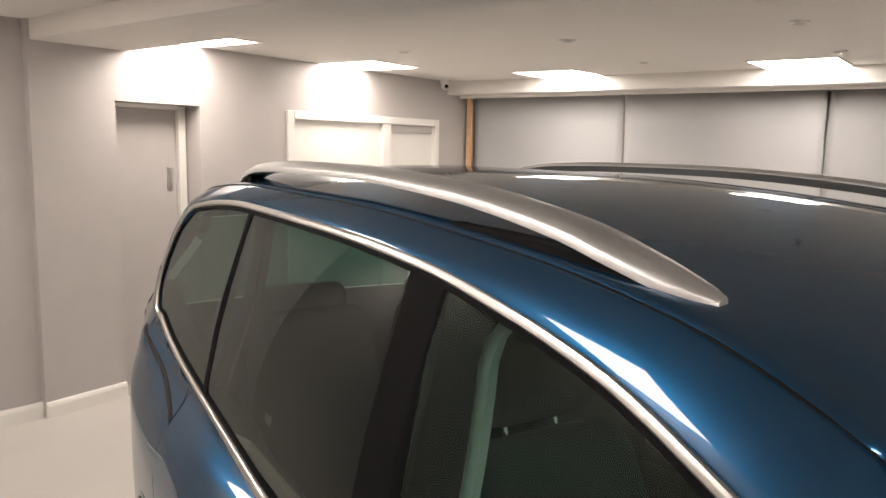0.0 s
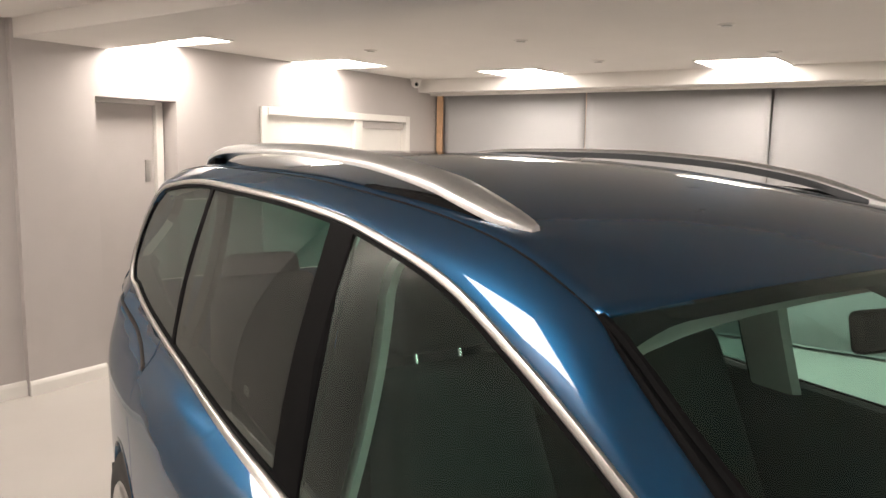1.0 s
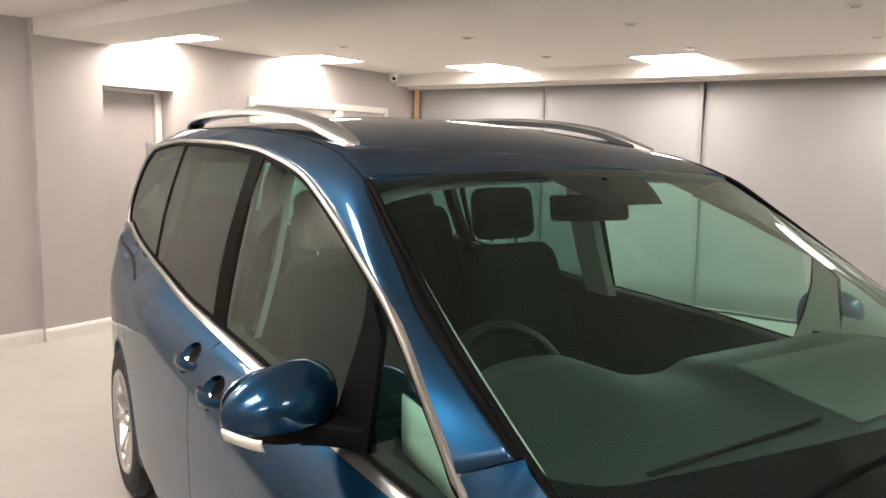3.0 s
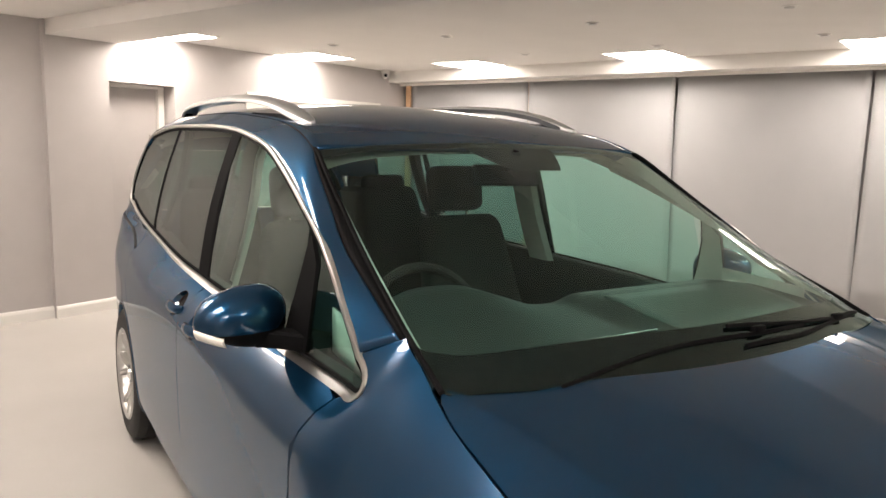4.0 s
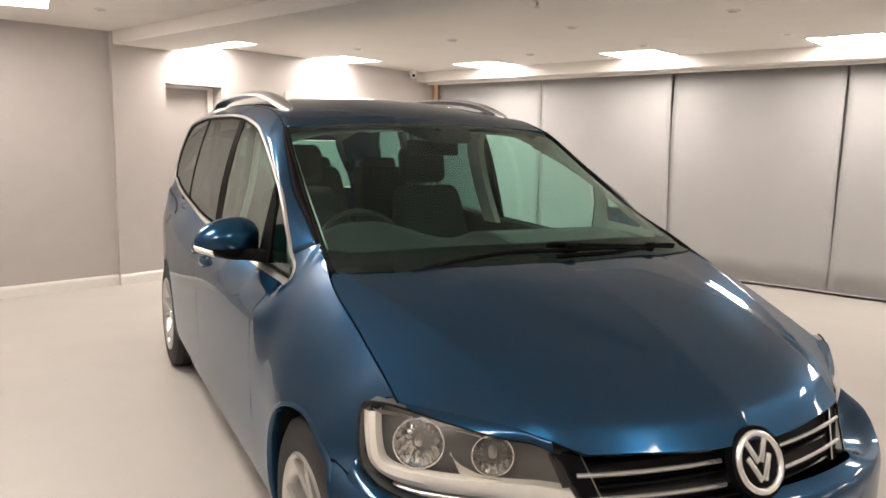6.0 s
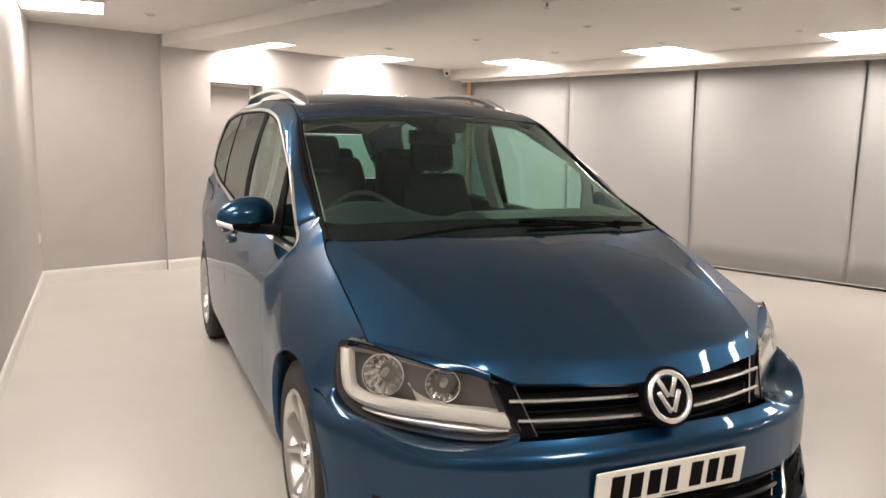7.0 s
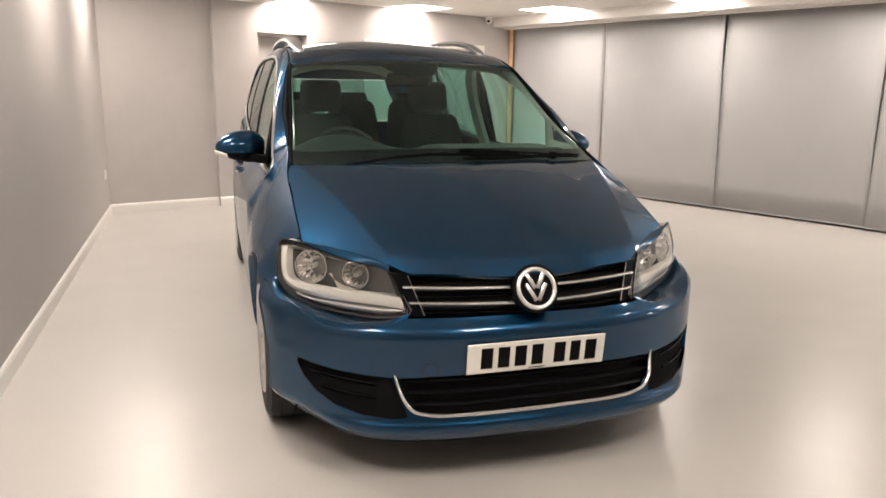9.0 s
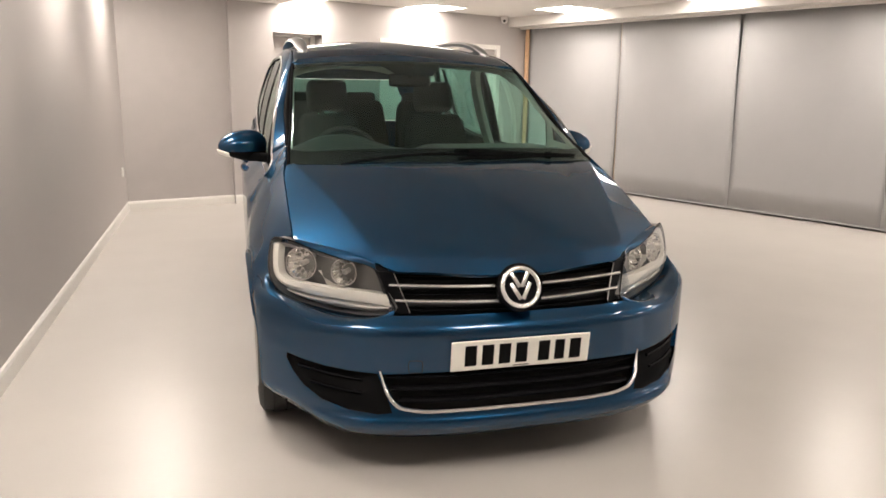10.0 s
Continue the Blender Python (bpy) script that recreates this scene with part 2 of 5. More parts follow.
def tube(bm, pts, r, seg=8, closed=False, flat=1.0, up=(0, 0, 1)):
    """A pipe along pts; r may be a list; flat squeezes it along its second axis."""
    pts = [Vector(p) for p in pts]
    n = len(pts)
    rows = []
    for i, p in enumerate(pts):
        a = pts[i - 1] if i > 0 or closed else p
        b = pts[(i + 1) % n] if i + 1 < n or closed else p
        d = (b - a).normalized()
        u = d.cross(Vector(up)).normalized()
        v = u.cross(d)
        rr = r[i] if hasattr(r, "__len__") else r
        rows.append([p + u * math.cos(2 * math.pi * k / seg) * rr + v * math.sin(2 * math.pi * k / seg) * rr * flat for k in range(seg)])
    if closed:
        rows.append(rows[0])
    vs = grid(bm, rows, close=True)
    if not closed:
        bm.faces.new(vs[0])
        bm.faces.new(vs[-1])
    return vs


from mathutils.geometry import delaunay_2d_cdt


def panel(outline, lift, step=0.04, holes=(), rim=0.012, inward=None, eps=0.018):
    """A skin over a flat outline with holes, laid onto a curved surface by lift(a, b), with its rim turned in."""
    bm = bmesh.new()
    loops = [[Vector(p) for p in outline]] + [[Vector(p) for p in h] for h in holes]
    verts, edges = [], []
    for lp in loops:
        k = len(verts)
        verts += lp
        edges += [(k + i, k + (i + 1) % len(lp)) for i in range(len(lp))]

    def inside(p, lp):
        c = False
        for i in range(len(lp)):
            a, b = lp[i], lp[i - 1]
            if (a.y > p.y) != (b.y > p.y) and p.x < (b.x - a.x) * (p.y - a.y) / (b.y - a.y) + a.x:
                c = not c
        return c

    def clear(p):
        for lp in loops:
            for q in lp:
                if (q - p).length_squared < (0.45 * step) ** 2:
                    return False
        return True
    xs, ys = [v.x for v in loops[0]], [v.y for v in loops[0]]
    nx, ny = int((max(xs) - min(xs)) / step) + 2, int((max(ys) - min(ys)) / step) + 2
    for i in range(nx):
        for j in range(ny):
            p = Vector((min(xs) + (i + 0.5 * (j % 2)) * step, min(ys) + j * step))
            if inside(p, loops[0]) and not any(inside(p, h) for h in loops[1:]) and clear(p):
                verts.append(p)
    mid = inward if inward is not None else Vector((0, 2.4, 0.7))
    lay = bm.verts.layers.float_vector.new("nrm")
    out = delaunay_2d_cdt(verts, edges, [], 0, 1e-6)
    vs, faces = out[0], out[2]
    made = {}

    def vert(i):
        if i not in made:
            a, c, e = vs[i].x, vs[i].y, eps
            p = Vector(lift(a, c))
            made[i] = bm.verts.new(p)
            n = (Vector(lift(a + e, c)) - Vector(lift(a - e, c))).cross(Vector(lift(a, c + e)) - Vector(lift(a, c - e)))
            n = n.normalized() if n.length > 1e-9 else Vector((0, 0, 0))
            made[i][lay] = n if n.dot(p - mid) > 0 else -n
        return made[i]
    for f in faces:
        c = sum((vs[i] for i in f), Vector((0, 0))) / len(f)
        if inside(c, loops[0]) and not any(inside(c, h) for h in loops[1:]):
            try:
                bm.faces.new([vert(i) for i in f])
            except ValueError:
                pass
    bmesh.ops.recalc_face_normals(bm, faces=bm.faces)
    if rim:
        bm.normal_update()
        es = [e for e in bm.edges if len(e.link_faces) == 1]
        nor = {v: v.normal.copy() for e in es for v in e.verts}
        low, top = {}, {}
        for v, n in nor.items():
            if n.dot(mid - v.co) < 0:
                n = -n
            top[v] = bm.verts.new(v.co)
            low[v] = bm.verts.new(v.co + n * rim)
        for e in es:
            a, b = e.verts
            bm.faces.new((top[a], top[b], low[b], low[a]))
    return bm


def thing(name, label, category, group=""):
    return tagged(new(name), label, category, group)


def sub(name, label="", parent=None):
    """A part that is made up of pieces of its own."""
    ob = new(name)
    ob.parent = parent
    if label:
        ob["label"] = label
    return ob


def mirrored(bm):
    """The same mesh on the other side of the car."""
    b2 = bm.copy()
    bmesh.ops.scale(b2, vec=(-1, 1, 1), verts=b2.verts)
    lay = b2.verts.layers.float_vector.get("nrm")
    if lay:
        for v in b2.verts:
            v[lay] = (-v[lay].x, v[lay].y, v[lay].z)
    return b2


def both(name, bm, material, parent, label="", **kw):
    b2 = mirrored(bm)
    return part(name, bm, material, parent, label, **kw), part(name, b2, material, parent, label, **kw)

# ---- the room ----
def slab(name, p, q, t, z0, z1, material, side=1, bevel=0.0, parent=None, label=""):
    """A wall from p to q of thickness t, standing on its left (side 1) or right of that line."""
    p, q = Vector(p), Vector(q)
    d = (q - p).normalized()
    n = Vector((-d.y, d.x)) * side * t
    bm = bmesh.new()
    base = [p, q, q + n, p + n]
    lo = [bm.verts.new((v.x, v.y, z0)) for v in base]
    hi = [bm.verts.new((v.x, v.y, z1)) for v in base]
    bm.faces.new(lo), bm.faces.new(hi)
    for i in range(4):
        bm.faces.new((lo[i], lo[(i + 1) % 4], hi[(i + 1) % 4], hi[i]))
    return part(name, bm, material, parent, label, smooth=False, bevel=bevel)


def prism(name, base, z0, z1, material, bevel=0.0):
    bm = bmesh.new()
    lo = [bm.verts.new((x, y, z0)) for x, y in base]
    hi = [bm.verts.new((x, y, z1)) for x, y in base]
    bm.faces.new(lo), bm.faces.new(hi)
    for i in range(len(base)):
        k = (i + 1) % len(base)
        bm.faces.new((lo[i], lo[k], hi[k], hi[i]))
    return part(name, bm, material, smooth=False, bevel=bevel)


def st(ob, label, category):
    return tagged(ob, label, category, kind="structure")


LEFT0, LEFT1 = Vector((-2.09, 6.23)), Vector((-1.84, -6.0))
PIER = Vector((-0.97, 6.545))
BDIR = Vector((math.cos(radians(24)), math.sin(radians(24))))
CORNER = Vector((3.246, 8.42))
RDIR = Vector((0.3714, -0.9285))          # along the blinds, towards the front of the room
RNRM = Vector((-0.9285, -0.3714))         # from the blinds into the room
BN = Vector((-BDIR.y, BDIR.x))            # into the back wall
RIGHT1 = CORNER + RDIR * 15.5
ZC, ZL, ZB = 2.335, 2.36, 2.245


def on_back(d):
    return PIER + BDIR * d


st(prism("floor", [(-3.5, -7), (11, -7), (11, 10.5), (-3.5, 10.5)], -0.2, 0.0, FLOORM), "pale grey painted concrete floor with a soft sheen", "floor")
st(slab("wall_left", LEFT0 + Vector((0, 0.3)), LEFT1, 0.2, 0, 2.6, WALL, side=-1), "smooth grey painted wall", "wall")
st(slab("wall_back_alcove", LEFT0 - Vector((0.2, 0.06)), (-0.9, 6.614), 0.25, 0, 2.6, WALL), "smooth grey painted end wall", "wall")
DOOR0, DOOR1 = (Vector((-0.482, 6.762)) - PIER).length, (Vector((0.104, 7.023)) - PIER).length
SCR0, SCR1 = (Vector((0.873, 7.365)) - PIER).length, (Vector((2.743, 8.198)) - PIER).length
END = (CORNER - PIER).length + 0.3
for nm, a, b, z0, z1 in (("wall_back_1", 0.0, DOOR0, 0, 2.6), ("wall_back_2", DOOR0, DOOR1, 1.93, 2.6), ("wall_back_3", DOOR1, SCR0, 0, 2.6),
                         ("wall_back_4", SCR0, SCR1, 1.94, 2.6), ("wall_back_5", SCR1, END, 0, 2.6)):
    st(slab(nm, on_back(a), on_back(b), 0.30, z0, z1, WALL), "smooth grey painted back wall", "wall")
st(slab("wall_right", CORNER + RDIR * -0.5 - RNRM * 0.12, RIGHT1 - RNRM * 0.12, 0.2, 0, 2.6, WALL, side=1), "grey wall behind the blinds", "wall")
st(slab("wall_front", (-3.5, -6.0), (11, -6.0), 0.2, 0, 2.6, WALL, side=-1), "grey painted wall", "wall")

# ceilings at two heights with a beam between
bl = lambda y: -0.95 - 0.37 * (y - 6.55)
br = lambda y: -0.30 - 0.345 * (y - 6.55)
st(prism("ceiling", [(-3.4, -6.8), (bl(-6.8) + 0.1, -6.8), (bl(8) + 0.1, 8.0), (-3.4, 8.0)], ZL, 2.6, CEIL), "white painted ceiling", "ceiling")
st(prism("ceiling", [(br(-6.8) - 0.1, -6.8), (11, -6.8), (11, 10.4), (br(10.4) - 0.1, 10.4)], ZC, 2.6, CEIL), "white painted ceiling", "ceiling")
st(prism("ceiling_beam", [(bl(-6.7), -6.7), (br(-6.7), -6.7), (br(7.4), 7.4), (bl(7.4), 7.4)], ZB, 2.55, CEIL, bevel=0.006), "white boxed ceiling beam", "beam")
# bulkhead over the blinds
p0, p1 = CORNER + RDIR * -0.4, RIGHT1
st(prism("bulkhead", [tuple(p0 + RNRM * 0.36), tuple(p1 + RNRM * 0.36), tuple(p1 - RNRM * 0.1), tuple(p0 - RNRM * 0.1)], 2.205, 2.5, CEIL, bevel=0.004), "white boxed bulkhead above the blinds", "bulkhead")


def skirting(nm, p, q, side=-1):
    p, q = Vector(p), Vector(q)
    d = (q - p).normalized()
    n = Vector((-d.y, d.x)) * side
    prof = [(0.0, 0.0), (0.018, 0.0), (0.018, 0.075), (0.012, 0.092), (0.004, 0.1), (0.0, 0.1)]
    bm = bmesh.new()
    rows = [[bm.verts.new((e.x + n.x * a, e.y + n.y * a, z)) for a, z in prof] for e in (p, q)]
    for i in range(len(prof)):
        k = (i + 1) % len(prof)
        bm.faces.new((rows[0][i], rows[0][k], rows[1][k], rows[1][i]))
    bm.faces.new(rows[0]), bm.faces.new(rows[1])
    return st(part(nm, bm, WHITE, smooth=False), "white gloss skirting board", "skirting board")


skirting("baseboard_1", LEFT0, LEFT1, 1)
skirting("baseboard_2", LEFT0, (-0.985, 6.587))
skirting("baseboard_3", on_back(0), on_back(DOOR0))
skirting("baseboard_4", on_back(DOOR1), on_back(SCR0))
skirting("baseboard_5", on_back(SCR1), on_back(END - 0.3))


def back_m(d, depth=0.0):
    """A frame on the back wall: x along it, y into it."""
    p = on_back(d) + BN * depth
    return pose(p.x, p.y, 0, 0, 0, 24)


# recessed door
W = DOOR1 - DOOR0
door = st(new("door_1"), "grey flush door set back in the wall, with a white frame", "door")
door.matrix_basis = back_m(DOOR0, 0.16)
boxpart("door_leaf", (0.0, W - 0.075, 0.02, 0.06, 0.01, 1.90), WALL, door, "grey painted flush door", bevel=0.002)
boxpart("door_frame", (W - 0.07, W - 0.01, -0.012, 0.07, 0.0, 1.925), WHITE, door, "white door frame", bevel=0.003)
boxpart("door_frame", (0.0, W - 0.072, -0.012, 0.07, 1.902, 1.93), WHITE, door, "white door frame", bevel=0.003)
hd = boxpart("handle_plate", (W - 0.155, W - 0.115, 0.008, 0.019, 1.34, 1.50), SATIN, door, "satin metal push plate", bevel=0.003)

# white framed screen
L = SCR1 - SCR0
scr = st(new("window_1"), "white painted timber screen with two glazed bays", "window")
scr.matrix_basis = back_m(SCR0, 0.0)
MX = (Vector((2.0, 7.87)) - PIER).length - SCR0
for dims in ((-0.02, 0.05, -0.02, 0.09, 0, 1.94), (L - 0.05, L + 0.02, -0.02, 0.09, 0, 1.94), (0.052, L - 0.052, -0.02, 0.09, 1.875, 1.94), (MX - 0.06, MX + 0.06, -0.014, 0.085, 0, 1.873)):
    boxpart("window_frame", dims, WHITE, scr, bevel=0.004)
boxpart("pane", (0.05, MX - 0.06, 0.03, 0.05, 0.0, 1.875), WHITE, scr, "white painted infill panel")
boxpart("pane", (MX + 0.06, L - 0.05, 0.045, 0.06, 0.0, 1.875), PLASTIC_W, scr, "pale frosted infill panel")
boxpart("glazing_bead", (MX + 0.062, MX + 0.1, 0.02, 0.044, 0.0, 1.873), WALL, scr)
boxpart("glazing_bead", (MX + 0.102, L - 0.052, 0.02, 0.044, 1.8, 1.873), WALL, scr)

# tall grey blinds
PITCH = 1.70
for i in range(8):
    a = 0.13 + PITCH * i
    bm = bmesh.new()
    rows = []
    ww = PITCH - (0.006 if i else 0.036)
    for k in range(25):
        f = k / 24
        row = []
        for z in np.linspace(0.02 if i != 0 else 0.05, 2.20, 9):
            wav = 0.006 * math.sin(f * 9 + i * 2.1 + z) + 0.012 * (1 - z / 2.2) * math.sin(f * 3.1 + i) + (0.028 if i % 2 else 0.0) * f
            e = CORNER + RDIR * (a + ww * f + 0.016 * math.sin(z * 1.3 + i * 1.7) * (1 if f in (0, 1) else 0)) + RNRM * (0.02 + wav)
            row.append((e.x, e.y, z))
        rows.append(row)
    grid(bm, rows)
    b = thing("blind", "tall grey cloth blind hanging to the floor", "blind", "row of blinds")
    part("cloth", bm, BOARD, b, "grey blind cloth", solid=0.006)
    bm = bmesh.new()
    tube(bm, [Vector(rw[0]) + Vector((RNRM.x * 0.004, RNRM.y * 0.004, 0.008)) for rw in rows], 0.008, 6)
    part("bottom_bar", bm, BOARD, b, "grey bottom bar")
pr0, pr1 = CORNER + RNRM * 0.10, RIGHT1 + RNRM * 0.10
st(slab("trim", pr0, pr1, 0.03, 2.178, 2.204, PLASTIC_W, side=-1, bevel=0.003), "slim white blind rail under the bulkhead", "rail")
bm = bmesh.new()
sp = CORNER + RDIR * 0.03 + RNRM * 0.02
grid(bm, [[(sp.x + RDIR.x * w + RNRM.x * o, sp.y + RDIR.y * w + RNRM.y * o, z) for w, o in ((0, 0), (0.075, 0), (0.075, 0.02), (0, 0.02), (0, 0))] for z in np.linspace(0, 2.2, 12)])
tagged(part("upright_strip", bm, TIMBER, smooth=False), "narrow raw timber batten standing by the blinds", "batten")


# pale strip added behind the first gap in the blinds, for its yellowish line
bp0 = CORNER + RDIR * (0.13 + PITCH - 0.035) + RNRM * -0.005
bm = bmesh.new()
grid(bm, [[(bp0.x + RDIR.x * w + RNRM.x * o, bp0.y + RDIR.y * w + RNRM.y * o, z) for w, o in ((0, 0), (0.05, 0), (0.05, 0.012), (0, 0.012), (0, 0))] for z in np.linspace(0, 2.2, 12)])
tagged(part("upright_strip", bm, PALE_STRIP, smooth=False), "narrow pale blotchy strip added behind a gap in the blinds", "batten")


# square ceiling light panels
def light_panel(x, y, turn, z):
    t = thing("ceiling_light", "square lit flat panel light flush in the ceiling", "ceiling light", "ceiling lights")
    t.matrix_basis = pose(x, y, z, 0, 0, turn)
    h = 0.29
    boxpart("diffuser", (-h, h, -h, h, -0.006, 0.0), PANEL, t, "glowing white diffuser")
    for d in ((-h - 0.012, h + 0.012, -h - 0.012, -h - 0.001, -0.009, 0.0), (-h - 0.012, h + 0.012, h + 0.001, h + 0.012, -0.009, 0.0),
              (-h - 0.012, -h - 0.001, -h - 0.001, h + 0.001, -0.009, 0.0), (h + 0.001, h + 0.012, -h - 0.001, h + 0.001, -0.009, 0.0)):
        boxpart("frame", d, PLASTIC_W, t)


ps = [on_back(0.89) - BN * 0.31, on_back(2.63) - BN * 0.31]
for p in ps:
    light_panel(p.x, p.y, 24, ZC)
for i in range(7):
    p = CORNER + RDIR * (1.45 + 1.97 * i) + RNRM * (0.36 + 0.31)
    light_panel(p.x, p.y, 21.8, ZC)
for y in (5.15, 3.15, 1.15, -0.85):
    x = -2.09 + (6.23 - y) * 0.0204 + 0.32
    light_panel(x, y, 1.2, ZL)

for x, y in ((0.35, -1.45), (2.1, -0.65), (3.85, 0.1)):
    light_panel(x, y, 24, ZC - 0.002)

# small ceiling fittings
for x, y in ((2.27, 3.93), (2.73, 2.73), (1.83, 5.16), (1.33, 6.30), (3.02, 5.68), (3.47, 4.45), (3.92, 3.25), (-1.10, 5.30)):
    t = thing("ceiling_spot", "small round unlit white fitting in the ceiling", "downlight", "ceiling fittings")
    t.matrix_basis = pose(x, y, ZC if x > 0 else ZL)
    bm = bmesh.new()
    cyl(bm, 0.046, 0.05, 0.008, pose(0, 0, -0.004))
    part("ring", bm, PLASTIC_W, t)
    bm = bmesh.new()
    cyl(bm, 0.028, 0.030, 0.006, pose(0, 0, -0.0112))
    part("lens", bm, SATIN, t)
# sprinkler head under the middle of the ceiling
t = thing("sprinkler_head", "small metal sprinkler head under the white ceiling", "sprinkler")
t.matrix_basis = pose(1.41, 3.15, ZC)
bm = bmesh.new()
cyl(bm, 0.034, 0.038, 0.006, pose(0, 0, -0.003))
part("rose", bm, PLASTIC_W, t)
bm = bmesh.new()
cyl(bm, 0.009, 0.011, 0.026, pose(0, 0, -0.019), 12)
part("neck", bm, SATIN, t)
bm = bmesh.new()
cyl(bm, 0.020, 0.020, 0.003, pose(0, 0, -0.044), 16)
part("deflector", bm, SATIN, t)
for dx in (-0.011, 0.011):
    bm = bmesh.new()
    tube(bm, [(dx * 0.7, 0, -0.030), (dx, 0, -0.037), (dx * 0.5, 0, -0.043)], 0.0022, 6)
    part("yoke", bm, SATIN, t)
# security camera by the corner
t = thing("security_camera", "small white dome security camera under the ceiling", "camera")
p = on_back((Vector((2.76, 8.205)) - PIER).length) - BN * 0.09
t.matrix_basis = pose(p.x, p.y, ZC)
bm = bmesh.new()
cyl(bm, 0.055, 0.055, 0.03, pose(0, 0, -0.015))
part("base", bm, PLASTIC_W, t)
bm = bmesh.new()
bmesh.ops.create_uvsphere(bm, u_segments=20, v_segments=12, radius=0.048, matrix=pose(0, 0, -0.052))
part("dome", bm, PLASTIC_W, t)
bm = bmesh.new()
bmesh.ops.create_uvsphere(bm, u_segments=16, v_segments=10, radius=0.022, matrix=pose(-0.012, -0.03, -0.062))
part("lens", bm, GLOSS_BLACK, t)
# wall socket on the alcove side
t = thing("wall_socket", "white plastic wall socket", "socket")
t.matrix_basis = pose(-2.073, 5.9, 0.45, 0, 0, 0)
boxpart("plate", (-0.002, 0.01, -0.045, 0.045, -0.045, 0.045), PLASTIC_W, t, bevel=0.003)
boxpart("rocker", (0.0105, 0.016, -0.02, 0.02, -0.02, 0.02), PLASTIC_W, t, bevel=0.002)

# ---- the car: design curves ----
# outline of the body seen from above, from the middle of the nose round its right side
PLAN = curve_through([(0, 0.0), (0.25, 0.008), (0.45, 0.045), (0.62, 0.115), (0.75, 0.215), (0.864, 0.365), (0.904, 0.5), (0.914, 0.7), (0.916, 0.95), (0.906, 1.3), (0.91, 2.2),
                      (0.904, 3.2), (0.880, 3.8), (0.825, 4.3), (0.73, 4.60), (0.5, 4.72), (0, 4.76)], 900)
PLAN_S = np.concatenate([[0], np.cumsum(np.linalg.norm(np.diff(PLAN, axis=0), axis=1))])


def plan_at(s):
    x, y = np.interp(s, PLAN_S, PLAN[:, 0]), np.interp(s, PLAN_S, PLAN[:, 1])
    e = 0.02
    dx = np.interp(s + e, PLAN_S, PLAN[:, 0]) - np.interp(s - e, PLAN_S, PLAN[:, 0])
    dy = np.interp(s + e, PLAN_S, PLAN[:, 1]) - np.interp(s - e, PLAN_S, PLAN[:, 1])
    if s < e:
        dx, dy = 1.0, 0.0
    h = math.hypot(dx, dy)
    return x, y, -dy / h, dx / h


def s_at_y(y):
    return float(np.interp(y, PLAN[:700, 1], PLAN_S[:700]))


def half_width(y):
    return float(np.interp(y, PLAN[:820, 1], PLAN[:820, 0]))


# the window line: bottom and top edge of the glass opening by distance along the car
belt = spl([1.19, 1.28, 1.6, 2.0, 2.42, 2.82, 3.3, 3.85, 4.17], [0.955, 0.94, 0.94, 0.962, 0.974, 0.985, 1.025, 1.09, 1.17])
glass_top = spl([1.19, 1.26, 1.35, 1.44, 1.53, 1.62, 1.72, 1.81, 1.95, 2.15, 2.34, 2.6, 3.0, 3.5, 3.99, 4.10, 4.17], [0.985, 1.046, 1.113, 1.177, 1.230, 1.271, 1.311, 1.347, 1.397, 1.457, 1.488, 1.515, 1.529, 1.532, 1.496, 1.45, 1.3])
edge_z = spl([1.0, 1.1, 1.2, 1.3, 1.4, 1.5, 1.6, 1.7, 1.863, 2.1, 2.4, 3.0, 3.6, 4.1, 4.4, 4.6], [1.012, 1.056, 1.097, 1.140, 1.190, 1.245, 1.306, 1.365, 1.457, 1.522, 1.553, 1.578, 1.575, 1.545, 1.49, 1.43])
edge_x = spl([1.0, 1.1, 1.2, 1.3, 1.4, 1.5, 1.6, 1.7, 1.863, 2.1, 2.4, 3.0, 3.6, 4.1, 4.6], [0.728, 0.719, 0.707, 0.694, 0.684, 0.674, 0.664, 0.6545, 0.633, 0.612, 0.60, 0.595, 0.585, 0.565, 0.53])
shoulder = spl([0.12, 0.17, 0.22, 0.3, 0.5, 0.65, 0.76, 0.810, 0.822, 0.830, 0.88, 0.92, 0.95, 1.0, 1.1], [0.125, 0.08, 0.047, 0.018, 0.003, 0.0, 0.003, 0.0065, 0.0085, 0.0125, 0.047, 0.083, 0.113, 0.125, 0.152])
nose_in = spl([0.12, 0.15, 0.17, 0.19, 0.204, 0.214, 0.235, 0.26, 0.3, 0.384, 0.45, 0.51, 0.54, 0.558, 0.59, 0.62, 0.7, 0.8], [0.04, -0.006, -0.028, -0.046, -0.056, -0.057, -0.042, -0.036, -0.028, 0.0, 0.0, 0.0, 0.010, 0.03, 0.058, 0.075, 0.11, 0.16])
bonnet_h = spl([-0.024, -0.014, -0.006, 0.0, 0.008, 0.02, 0.04, 0.15, 0.3, 0.5, 0.7, 0.9, 1.1], [0.702, 0.7125, 0.7215, 0.728, 0.7365, 0.7495, 0.770, 0.832, 0.896, 0.962, 1.008, 1.036, 1.053])


def smooth(a, b, v):
    t = min(max((v - a) / (b - a), 0), 1)
    return t * t * (3 - 2 * t)


nose_y = spl([0, 0.25, 0.423, 0.5, 0.62, 0.752, 0.85], [0.05, 0.083, 0.143, 0.185, 0.24, 0.286, 0.31])


